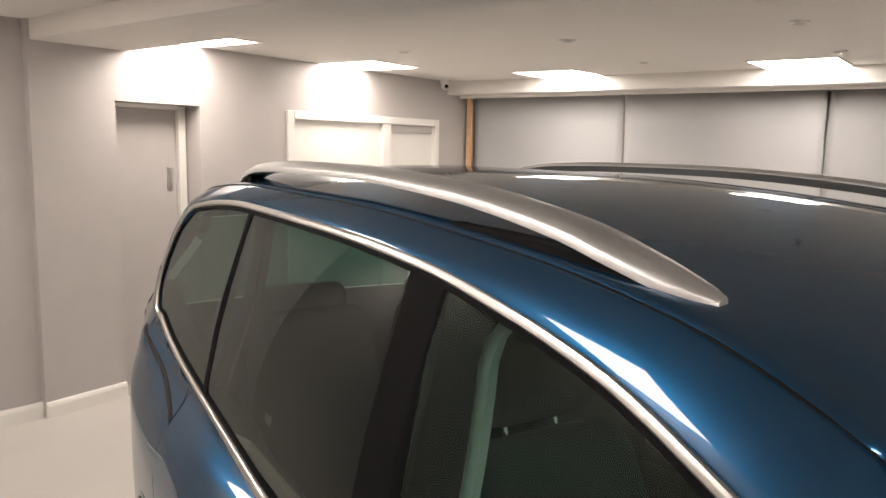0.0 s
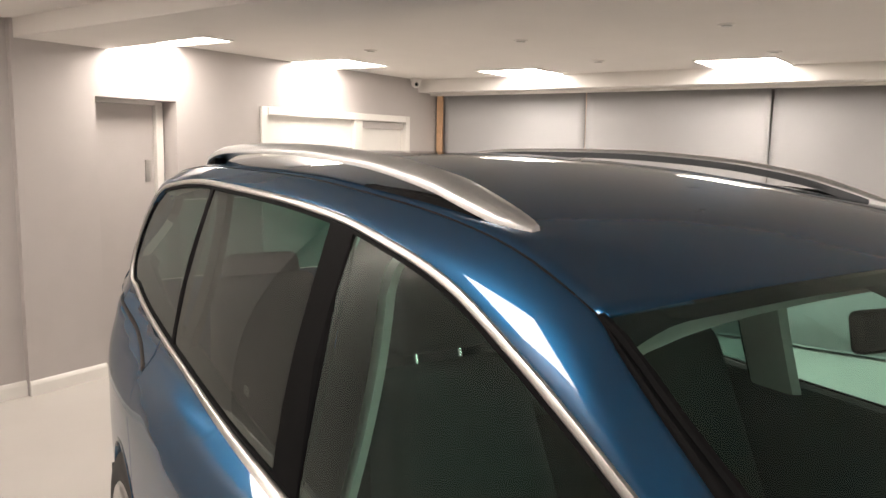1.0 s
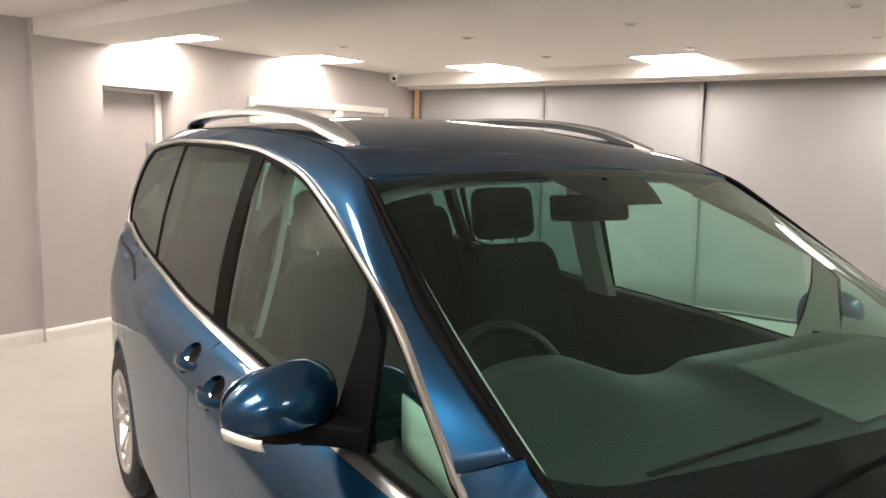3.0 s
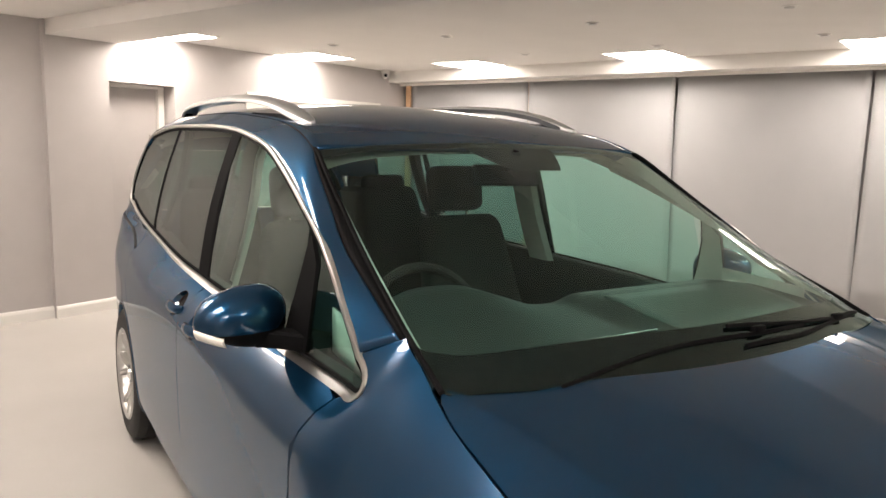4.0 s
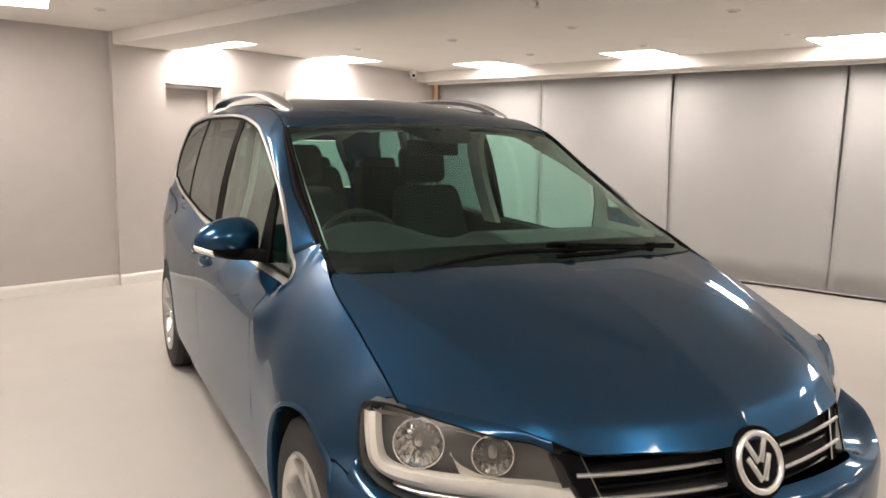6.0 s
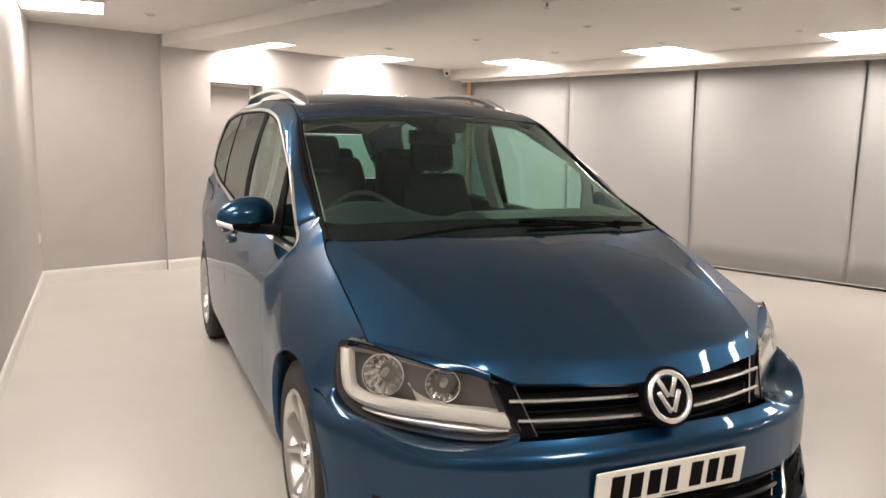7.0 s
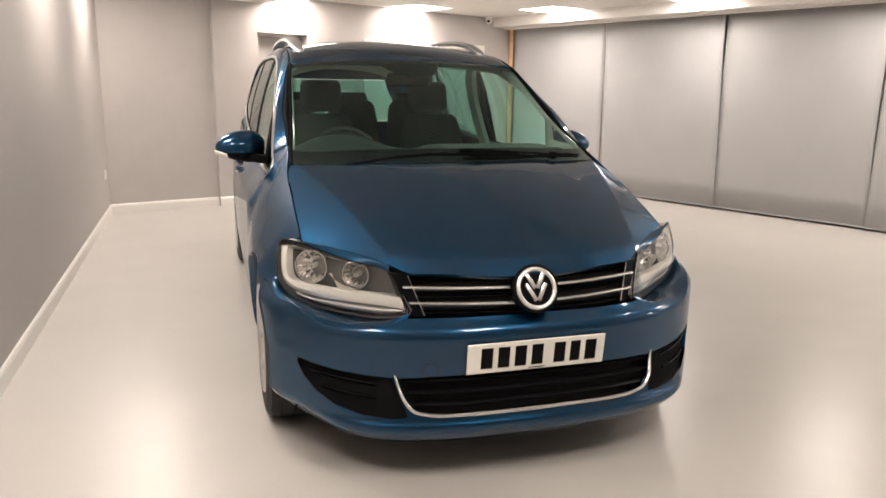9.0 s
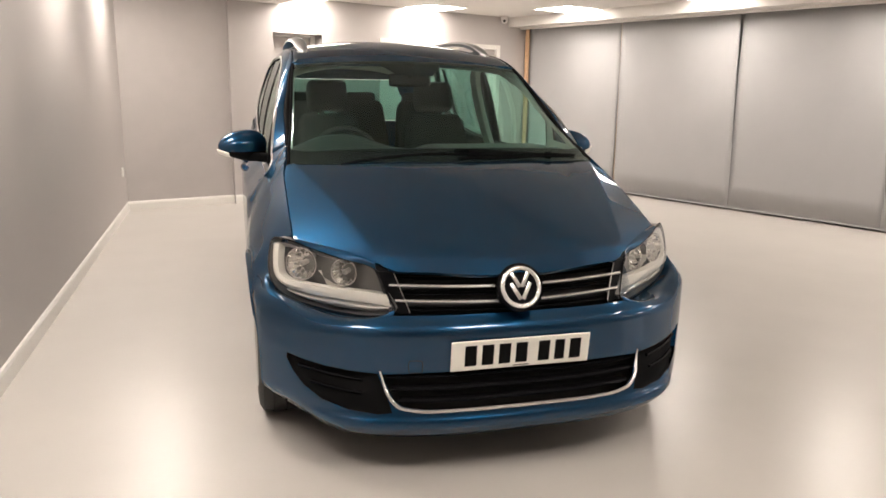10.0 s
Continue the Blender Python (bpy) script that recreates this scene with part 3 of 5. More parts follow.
def bonnet_z(x, y):
    x = abs(x)
    xk = 0.425 + 0.28 * y
    e = x - xk
    slope = 0.20 + 0.08 * smooth(0.3, 0.7, y) + 0.007 / max(0.745 - xk, 0.06)
    drop = (e + math.sqrt(e * e + 0.000004)) * 0.5 * slope
    return bonnet_h(y - nose_y(x)) - drop


def glass_plane(y, z):
    """Half width of the side glass."""
    return 0.785 - 0.12 * (z - 1.0) - 0.30 * max(z - 1.0, 0) ** 2 - 0.56 * max(y - 4.1, 0) ** 2


# top edge of the wing, from the lamp along the bonnet to the foot of the screen pillar
_wy = list(np.linspace(0.40, 0.86, 10))
wing_z = spl(_wy + [0.92, 0.98, 1.04, 1.10, 1.20, 1.30, 1.4], [bonnet_z(0.75, y) for y in _wy] + [0.9725, 0.9985, 1.0265, 1.0548, 1.097, 1.140, 1.19])
wing_x = spl([0.4, 0.6, 0.8, 0.86, 0.92, 0.98, 1.04, 1.10, 1.20, 1.30, 1.4], [0.75, 0.75, 0.75, 0.7495, 0.747, 0.741, 0.731, 0.7195, 0.707, 0.694, 0.684])


def side_base(y, z):
    """Half width of the doors and wings before the wing is led into the screen pillar."""
    w = half_width(y)
    plane = glass_plane(y, z)
    lift_b = (belt(y) - 0.94) * smooth(0.6, 0.92, z)
    door_x = w - shoulder(z - lift_b) - (w - plane) * 0.55 * smooth(3.0, 3.9, y) * smooth(0.80, 1.02, z)
    k = smooth(0.927 - 0.047 * smooth(2.1, 4.1, y) - 0.12 * smooth(4.05, 4.35, y), 0.960 - 0.024 * smooth(2.1, 4.1, y), z - lift_b)
    door_x = (1 - k) * door_x + k * plane
    ez, ex = edge_z(y), edge_x(y)
    gt = glass_top(y) if y > 1.19 else 0.97
    if z > gt + 0.004 and y > 1.0:
        t = min((z - gt) / max(ez - gt, 0.03), 1.0)
        k = t ** 2.0
        door_x = (1 - k) * min(plane, door_x) + k * ex
    if y < 1.3:
        tz, tx = wing_z(y), wing_x(y)
        t = min(max((z - 0.60) / (tz - 0.60), 0), 1.5)
        pw = 1.35 + 0.75 * smooth(0.6, 1.15, y)
        full = 1 - t ** pw
        if t < 1:
            full = full ** (1 - 0.07 * smooth(0.5, 0.66, y) * smooth(0.96, 0.76, y))
        fender = tx + (w - tx) * full - shoulder(min(z, 0.65)) * (1 - 0.8 * smooth(0.95, 0.55, y) * smooth(0.16, 0.26, z))
        fender -= 0.058 * smooth(0.62, 0.49, y) * smooth(0.56, 0.66, z) * (1 - min(t, 1.0) ** pw)
        k = smooth(1.12, 1.30, y)
        door_x = k * door_x + (1 - k) * fender
    return door_x


def side_x(y, z):
    """Half width of the body at a place on its side."""
    x = side_base(y, z)
    if 1.0 < y < 1.28 and z > 0.9:
        t = min(max((1.246 - y) / 0.086, 0), 1)
        zs = 1.034 + 0.047 * t
        k = t ** 1.08
        seam = (1 - k) * glass_plane(y, zs) + k * edge_x(1.16)
        x += (seam - side_base(y, zs)) * smooth(1.06, 1.16, y) * smooth(1.28, 1.25, y) * smooth(zs - 0.11, zs, z)
    return x


def wrap(s, z):
    """A point of the lower body: s runs from the nose round the side (negative: the other side)."""
    sg = -1.0 if s >= 0 else 1.0
    x, y, nx, ny = plan_at(abs(s))
    k = smooth(0.55, 0.95, abs(s))
    inn = (1 - k) * nose_in(z) + k * max(half_width(max(y, 0.3)) - side_x(max(y, 0.3), z), -0.02)
    return Vector((sg * (x + nx * inn), y + ny * inn, z))


def side(y, z, out=0.0):
    return Vector((-side_x(y, z) - out, y, z))


lamp_bow = spl([0.42, 0.48, 0.6, 0.75, 0.82], [0.0, -0.001, 0.02, 0.036, 0.03])


def lamp_pt(x, z, d=0.0):
    """A point of the lamp's face; x counts outwards from the middle of the car, d into the lamp."""
    y = (0.75 * x + 0.1 * z - 0.3162) / 0.66 - 0.03 * smooth(0.58, 0.80, x)
    b = lamp_bow(x) + 0.038 * max(0, 1 - ((x - 0.69) / 0.17) ** 2) * max(0.0, 1 - ((z - 0.67) / 0.12) ** 2)
    return Vector((x + 0.75 * (b - d), y - 0.66 * (b - d), z - 0.03 * d))


car = thing("car", "metallic blue people carrier parked on the showroom floor", "car")
IN = (0, 2.4, 0.7)
HUBF, HUBR, HZ = 0.763, 3.685, 0.325


def arch(yc, r, a0, a1, n=22):
    return [(yc + r * math.cos(radians(a)), HZ + r * math.sin(radians(a))) for a in np.linspace(a0, a1, n)]


SB = 0.19
RA = 0.357

# rounded front corner of the window line, from the belt up to the pillar
CORNER_CURVE = [tuple(p) for p in curve_through([(1.28, belt(1.28)), (1.236, 0.942), (1.208, 0.950), (1.192, 0.968), (1.193, 0.988), (1.208, 1.008), (1.24, glass_top(1.24))], 20)][1:-1]


def pushed(p, d):
    """A point of that corner moved outwards."""
    v = (Vector(p) - Vector((1.262, 0.985))).normalized() * d
    return p[0] + v.x, p[1] + v.y


# front wing
shut = [(y, wing_z(y)) for y in np.linspace(0.445, 1.157, 28)]
wing_out = [(0.474, 0.617), (0.54, 0.627)] + arch(HUBF, RA, 122, -18) + [(1.16, SB)]
wing_out += [(1.295, SB), (1.315, 0.3), (1.327, 0.5), (1.331, 0.7), (1.328, 0.85), (1.312, 0.895), (1.285, 0.927)]
wing_out += [pushed(p, 0.004) for p in CORNER_CURVE] + [(1.236, 1.0355), (1.20, 1.055)] + shut[::-1] + [(0.470, 0.795), (0.486, 0.790), (0.490, 0.775), (0.483, 0.70), (0.476, 0.65)]
both("wing", panel(wing_out, lambda y, z: side(y, z), 0.013, eps=0.009), PAINT, car, angle=28)

# doors, with a scoop behind each handle
def scoop(y, z):
    return [(y + 0.066 * math.cos(a), z + 0.040 * math.sin(a)) for a in np.linspace(0, 2 * math.pi, 29)[:-1]]


fd = [(1.292, 0.926), (1.319, 0.895), (1.335, 0.85), (1.338, 0.7), (1.334, 0.5), (1.322, 0.3), (1.306, SB + 0.05)] + [(y, SB + 0.05) for y in np.linspace(1.42, 2.3, 8)]
fd += [(2.372, SB + 0.055), (2.380, 0.3), (2.392, 0.5), (2.402, 0.7), (2.412, 0.85), (2.419, 0.955), (2.4195, belt(2.42) - 0.005)] + [(y, belt(y) - 0.005) for y in np.linspace(2.38, 1.34, 18)]
both("front_door", panel(fd, lambda y, z: side(y, z), 0.02, eps=0.007, holes=[scoop(2.245, 0.882)]), PAINT, car)
rd = [(2.4265, belt(2.4265) - 0.005), (2.425, 0.955), (2.418, 0.85), (2.408, 0.7), (2.398, 0.5), (2.386, 0.3), (2.378, SB + 0.055)] + [(y, SB + 0.05) for y in np.linspace(2.45, 3.2, 8)]
rd += [(3.27, SB + 0.055)] + arch(HUBR, RA, 192, 132, 10) + [(3.49, 0.74), (3.535, 0.82), (3.553, 0.9), (3.556, 0.96), (3.575, 1.0), (3.60, 1.04)] + [(y, belt(y) - 0.005) for y in np.linspace(3.58, 2.46, 18)]
both("sliding_door", panel(rd, lambda y, z: side(y, z), 0.02, eps=0.007, holes=[scoop(2.525, 0.903)]), PAINT, car)
qp = [(3.606, 1.04), (3.581, 0.998), (3.562, 0.96), (3.559, 0.9), (3.541, 0.82), (3.496, 0.738)] + arch(HUBR, RA, 130, -20, 22) + [(4.06, SB + 0.03), (4.3, 0.22), (4.42, 0.3), (4.46, 0.5), (4.48, 0.7), (4.50, 0.9), (4.51, 1.1), (4.52, 1.25)]
qp += [(4.26, 1.262), (4.187, 1.258), (4.184, 1.21), (4.162, 1.163), (4.112, 1.124)] + [(y, belt(y) - 0.005) for y in np.linspace(4.05, 3.66, 8)]
both("rear_quarter", panel(qp, lambda y, z: side(y, z), 0.035), PAINT, car)
sill = [(y, 0.235) for y in np.linspace(3.27, 1.17, 20)] + [(1.17, 0.14)] + [(y, 0.14) for y in np.linspace(1.3, 3.3, 18)]
both("sill", panel(sill, lambda y, z: side(y, z, -0.006), 0.05), MATT_BLACK, car, "black sill")

DLO_REAR = [tuple(p) for p in curve_through([(4.03, belt(4.03)), (4.10, 1.137), (4.145, 1.172), (4.167, 1.215), (4.168, 1.26), (4.155, 1.32), (4.13, 1.39)], 22)][1:]
# side frame above the windows: pillars and cant rail in one pressing
dlo = [(y, belt(y)) for y in np.linspace(1.28, 4.03, 60)] + DLO_REAR + [(y, glass_top(y)) for y in np.linspace(4.08, 1.24, 80)] + CORNER_CURVE[::-1]
def rear_edge(z):
    """Half width and place of the rear edge of the body side."""
    if z > 1.25:
        return edge_x(4.56) + (1.405 - z) * 0.72, 4.52 + 0.04 * smooth(1.25, 1.35, z)
    return side_x(4.5, z), 4.5 + 0.02 * smooth(1.1, 1.25, z)


# one pressing from the foot of the screen pillar over the doors to the tail
top_line = [(y, glass_top(y)) for y in np.linspace(1.246, 4.08, 80)]
inner = curve_through(top_line[::4] + [(4.13, 1.39), (4.155, 1.32), (4.170, 1.262)], 120)
outer = curve_through([(y, edge_z(y)) for y in np.linspace(1.16, 4.5, 30)] + [(4.56, 1.40), (4.56, 1.32), (4.52, 1.25)], 120)
bm = bmesh.new()
rows, seal_rows = [], []
SEAL_W = 0.016
for i, ((ya, za), (yb, zb)) in enumerate(zip(inner, outer)):
    ex = edge_x(yb) if zb > 1.405 or yb < 4 else rear_edge(zb)[0]
    pw = 1.08 + 0.92 * smooth(0, 26, i)
    row = []
    wide = math.hypot(yb - ya, zb - za) + 0.02
    t1 = 1 - SEAL_W * smooth(1.88, 1.80, yb) / wide
    for t in list(np.linspace(0, t1, 13)) + [1.0]:
        k = t ** pw
        y, z = ya + (yb - ya) * t, za + (zb - za) * (1 - (1 - t) ** (1 + 0.25 * smooth(0, 30, i)))
        row.append((-((1 - k) * glass_plane(y, z) + k * ex), y, z))
    rows.append(row[:13])
    if yb < 1.9:
        seal_rows.append([Vector(row[12]) + Vector((0.001, 0.002, -0.002)), (Vector(row[12]) + Vector(row[13])) / 2 + Vector((0, -0.001, 0.001)), Vector(row[13]) + Vector((0.004, 0.0, -0.002))])
grid(bm, rows)
sb = bmesh.new()
grid(sb, seal_rows)
both("screen_seal", sb, MATT_BLACK, car, "black screen seal", solid=0.006)
both("side_frame", bm, PAINT, car, solid=0.01)


def ring_inset(pts, d):
    """The outline moved inwards by d."""
    n = len(pts)
    area = sum(pts[i - 1][0] * pts[i][1] - pts[i][0] * pts[i - 1][1] for i in range(n))
    sg = 1 if area > 0 else -1
    res = []
    for i in range(n):
        a, b = Vector(pts[i - 1]), Vector(pts[(i + 1) % n])
        t = (b - a).normalized()
        res.append(tuple(Vector(pts[i]) + Vector((-t.y, t.x)) * sg * d))
    return res


def band(pts, w0, w1, out, lift):
    """A rounded strip that follows a closed outline."""
    bm = bmesh.new()
    prof = [(w0, -0.004), (w0 + (w1 - w0) * 0.12, out * 0.75), (w0 + (w1 - w0) * 0.4, out), (w0 + (w1 - w0) * 0.75, out * 0.85), (w1, 0.0), (w1, -0.006)]
    loops = [ring_inset(pts, w) for w, _ in prof]
    rows = []
    for i in list(range(len(pts))) + [0]:
        rows.append([lift(*loops[k][i], prof[k][1]) for k in range(len(prof))])
    grid(bm, rows)
    bmesh.ops.remove_doubles(bm, verts=bm.verts, dist=1e-5)
    return bm


both("window_trim", band(dlo, -0.006, 0.010, 0.005, side), SATIN, car, "satin chrome strip round the side windows")
both("window_seal", band(ring_inset(dlo, 0.011), 0.0, 0.009, 0.0, lambda y, z, o: side(y, z, o - 0.003)), MATT_BLACK, car, "black rubber seal")


def glass_side(y, z):
    return Vector((-glass_plane(y, z) + 0.008, y, z))


def window_cut(y0a, y0b, y1a, y1b):
    """The part of the opening between two slanting lines; a at the bottom, b at the top."""
    res = []
    n = 40
    ys_b = np.linspace(0, 1, n)
    low, high = [], []
    for t in ys_b:
        y = y0a + (y1a - y0a) * t
        low.append((y, belt(y) + 0.015))
    for t in ys_b[::-1]:
        y = y0b + (y1b - y0b) * t
        high.append((y, glass_top(y) - 0.013))
    return low + high


rear_glass = window_cut(2.60, 2.615, 3.445, 3.463)
both("rear_window", panel(rear_glass, glass_side, 0.06, rim=0), PRIVACY, car, "dark privacy glass", facing=IN)
qg = [(y, belt(y) + 0.022) for y in np.linspace(3.478, 4.03, 16)] + [(4.085, 1.155), (4.122, 1.185), (4.14, 1.22), (4.143, 1.26), (4.128, 1.32), (4.105, 1.38)] + [(y, glass_top(y) - 0.02) for y in np.linspace(4.06, 3.49, 14)]
both("quarter_window", panel(qg, glass_side, 0.06, rim=0), PRIVACY, car, "dark privacy glass", facing=IN)
fg = [(y, belt(y) + 0.02) for y in np.linspace(1.62, 2.468, 24)] + [(y, glass_top(y) - 0.012) for y in np.linspace(2.498, 1.66, 40)]
both("front_window", panel(fg, glass_side, 0.06, rim=0), GLASS, car, "green tinted glass", facing=IN)
tg = [(y, belt(y) + 0.024) for y in np.linspace(1.27, 1.535, 8)] + [(y, glass_top(y) - 0.024) for y in np.linspace(1.54, 1.27, 10)]
both("front_quarter_window", panel(tg, glass_side, 0.06, rim=0), GLASS, car, "small triangular tinted glass", facing=IN)
glass_out = lambda o: (lambda y, z: glass_side(y, z) + Vector((-o, 0, 0)))
bp = [(2.470, 0.995), (2.530, 0.995), (2.597, 1.0), (2.612, 1.50), (2.555, 1.497), (2.500, 1.487)]
both("pillar_cover", panel(bp, glass_out(0.004), 0.05), MATT_BLACK, car, "black pillar cover")
cp = [(3.447, 1.055), (3.476, 1.058), (3.489, 1.512), (3.465, 1.512)]
both("pillar_cover", panel(cp, glass_out(0.004), 0.05), MATT_BLACK, car, "slim black pillar cover")
mp = [(1.530, 0.962), (1.69, 0.962), (1.66, 1.05), (1.632, 1.15), (1.622, 1.245), (1.60, 1.228), (1.545, 1.178)]
both("mirror_patch", panel(mp, glass_out(0.006), 0.04), MATT_BLACK, car, "black plastic mirror mount")
both("mirror_mount_trim", panel(ring_inset(mp, 0.005), glass_out(-0.003), 0.04, rim=0), TRIM, car, "pale grey trim behind the mirror mount")

# roof
HEAD = 1.863


def roof_z(x, y):
    ex = edge_x(y)
    c = 0.028 + 0.03 * smooth(1.85, 2.6, y)
    return edge_z(y) + c * (1 - min(abs(x) / ex, 1.0) ** 2.2)


bm = bmesh.new()
rows = []
for f in np.linspace(0, 1, 60):
    row = []
    for u in np.linspace(-1, 1, 41):
        y0 = HEAD - 0.05 * (1 - u * u)
        y = y0 + (4.56 - y0) * f ** 1.15
        x = u * (edge_x(y) - 0.004)
        row.append((x, y, roof_z(x, y)))
    rows.append(row)
grid(bm, rows)
part("roof", bm, PAINT, car, "dark glossy blue roof", solid=0.012)
# thin dark joint between roof and side frame
for sg in (-1, 1):
    bm = bmesh.new()
    tube(bm, [(sg * edge_x(y), y, edge_z(y) - 0.0012) for y in np.linspace(1.87, 4.55, 60)], 0.0022, 6)
    part("roof_joint", bm, MATT_BLACK, car)

# windscreen
def screen_pt(u, v, out=0.0):
    """u across from -1 to 1, v from the roof (0) to the cowl (1)."""
    top = Vector((u * 0.622, HEAD - 0.05 * (1 - u * u), edge_z(HEAD) + 0.028 * (1 - abs(u) ** 2.2) - 0.004))
    bot = Vector((u * 0.70, 1.0 - 0.15 * (1 - u * u), 1.022 - 0.012 * (1 - u * u)))
    p = top.lerp(bot, v)
    n = Vector((0, -0.44, 0.9))
    p += n * 0.022 * math.sin(math.pi * v) * (1 - 0.5 * u * u)
    k = u ** 4
    p.z += (edge_z(p.y) - 0.004 - p.z) * k * smooth(0.0, 0.06, v)
    p.x += (math.copysign(edge_x(p.y) - 0.008, u) - p.x) * k * smooth(0.0, 0.06, v)
    return p + n * out


def screen_patch(u0, u1, v0, v1, out, nu=30, nv=20):
    bm = bmesh.new()
    grid(bm, [[screen_pt(u, v, out) for u in np.linspace(u0, u1, nu)] for v in np.linspace(v0, v1, nv)])
    return bm


part("windscreen", screen_patch(-1, 1, 0, 1, 0.0), SCREEN, car, "green tinted windscreen", facing=IN)
bm = bmesh.new()
n = 40
def rect(u0, u1, v0, v1):
    return [(u, v0) for u in np.linspace(u0, u1, n)] + [(u1, v) for v in np.linspace(v0, v1, n)] + [(u, v1) for u in np.linspace(u1, u0, n)] + [(u0, v) for v in np.linspace(v1, v0, n)]
o, i_ = rect(-1.004, 1.004, -0.004, 1.0), rect(-0.994, 0.994, 0.028, 0.875)
# the inner corners are rounded
def corner_round(p):
    u, v = p
    du, dv = abs(u) / 0.95, abs(v - 0.45) / 0.415
    k = max(0, du + dv - 1.88)
    return (u * (1 - 0.25 * k), 0.45 + (v - 0.45) * (1 - 0.35 * k))
i_ = [corner_round(a) for a in i_]
grid(bm, [[screen_pt(a[0] + (b[0] - a[0]) * f, a[1] + (b[1] - a[1]) * f, -0.0035) for a, b in zip(o + o[:1], i_ + i_[:1])] for f in (0, 0.25, 0.5, 0.75, 1)])
part("screen_border", bm, GLOSS_BLACK, car, "black printed border of the windscreen")
for sg in (-1, 1):
    bm = bmesh.new()
    tube(bm, [screen_pt(sg * 1.008, v, 0.002) for v in np.linspace(0, 1, 24)], 0.007, 6)
    part("screen_seal", bm, MATT_BLACK, car)
# sensor box behind the mirror
bm = bmesh.new()
grid(bm, [[screen_pt(u * (0.27 - 0.13 * (v / 0.17) ** 1.5), 0.01 + v, -0.006) for u in np.linspace(-1, 1, 10)] for v in np.linspace(0, 0.17, 8)])
part("sensor_cover", bm, MATT_BLACK, car, "black sensor cover behind the screen")

# bonnet
def bonnet_front(x):
    return 0.042 + 0.52 * x * x if x < 0.43 else 0.138 + (x - 0.43) * 0.975


bo = [(x, bonnet_front(abs(x))) for x in np.linspace(-0.744, 0.744, 61)]
bo += [(0.745, y) for y in np.linspace(0.46, 0.88, 14)] + [(0.7425, 0.92), (0.738, 0.955), (0.731, 0.985), (0.720, 1.004), (0.704, 1.012)]
bo += [(x, 1.018 - 0.168 * (1 - (x / 0.7) ** 2)) for x in np.linspace(0.68, -0.68, 30)]
bo += [(-0.704, 1.012), (-0.720, 1.004), (-0.731, 0.985), (-0.738, 0.955), (-0.7425, 0.92)] + [(-0.745, y) for y in np.linspace(0.88, 0.46, 14)]
part("bonnet", panel(bo, lambda x, y: Vector((x, y, bonnet_z(x, y))), 0.013, rim=0.02, eps=0.004), PAINT, car, "blue metallic bonnet", angle=60)
# cowl under the screen
bm = bmesh.new()
grid(bm, [[(x, 0.98 - 0.135 * (1 - (x / 0.7) ** 2) + d, bonnet_z(x, 0.985 - 0.135 * (1 - (x / 0.7) ** 2)) - dz) for x in np.linspace(-0.715, 0.715, 30)] for d, dz in ((-0.03, 0.03), (0.012, 0.012), (0.06, 0.06))])
part("cowl", bm, MATT_BLACK, car, "black plastic scuttle under the windscreen")

# bumper
bu = []
for s in np.linspace(-0.455, 0.455, 31):
    bu.append((s, 0.574))
bu += [(0.475, 0.568), (0.53, 0.550), (0.6, 0.541), (0.7, 0.538), (0.76, 0.545), (0.84, 0.570), (0.90, 0.592), (s_at_y(0.468), 0.612), (s_at_y(0.50), 0.617), (s_at_y(0.53), 0.622)]
sA = s_at_y(HUBF) - HUBF
bu += [(y + sA, z) for y, z in arch(HUBF, RA, 124, 196, 16)]
bu += [(s_at_y(0.40), 0.19), (0.8, 0.17), (0.65, 0.156)]
bu = bu + [(s, 0.150) for s in np.linspace(0.5, 0.05, 10)]
left_half = [(-s, z) for s, z in bu[31:][::-1]]
bumper_out = bu[:31] + bu[31:] + left_half
gr_lo = [(s, 0.388 - 0.012 * (s / 0.5) ** 2) for s in np.linspace(-0.49, 0.49, 24)] + [(0.472, 0.34), (0.45, 0.298), (0.42, 0.275), (0.38, 0.266)]
gr_lo += [(s, 0.262) for s in np.linspace(0.34, -0.34, 20)] + [(-0.38, 0.266), (-0.42, 0.275), (-0.45, 0.298), (-0.472, 0.34)]
fog = [(0.505, 0.378), (0.6, 0.384), (0.7, 0.392), (0.8, 0.402), (0.865, 0.41), (0.87, 0.392), (0.84, 0.35), (0.78, 0.308), (0.7, 0.276), (0.6, 0.256), (0.5, 0.246), (0.452, 0.252), (0.462, 0.285), (0.484, 0.33)]
fogm = [(-s, z) for s, z in fog[::-1]]
part("front_bumper", panel(bumper_out, wrap, 0.02, holes=[gr_lo, fog, fogm], rim=0.03, eps=0.006), PAINT, car, "blue painted front bumper", angle=60)


# front edge of the bonnet rolled down to the lamps
lamp_top = spl([0.44, 0.486, 0.56, 0.64, 0.728, 0.775], [0.660, 0.716, 0.738, 0.760, 0.783, 0.787])
bm = bmesh.new()
rows = []
for x in np.linspace(0.484, 0.712, 26):
    q = lamp_pt(x, lamp_top(x)) + Vector((0, -0.001, 0.0045))
    e = Vector((q.x, bonnet_front(q.x), bonnet_z(q.x, bonnet_front(q.x))))
    n = Vector((0, -0.6, 0.8))
    rows.append([e + Vector((0, 0.005, 0.0005)), e + Vector((0, -0.002, -0.0012))] + [e.lerp(q, f) + n * 0.0045 * math.sin(math.pi * f) for f in (0.25, 0.5, 0.75)] + [q, q + Vector((0, 0.010, -0.001))])
grid(bm, rows)
both("bonnet_edge", bm, PAINT, car, "rolled front edge of the bonnet")

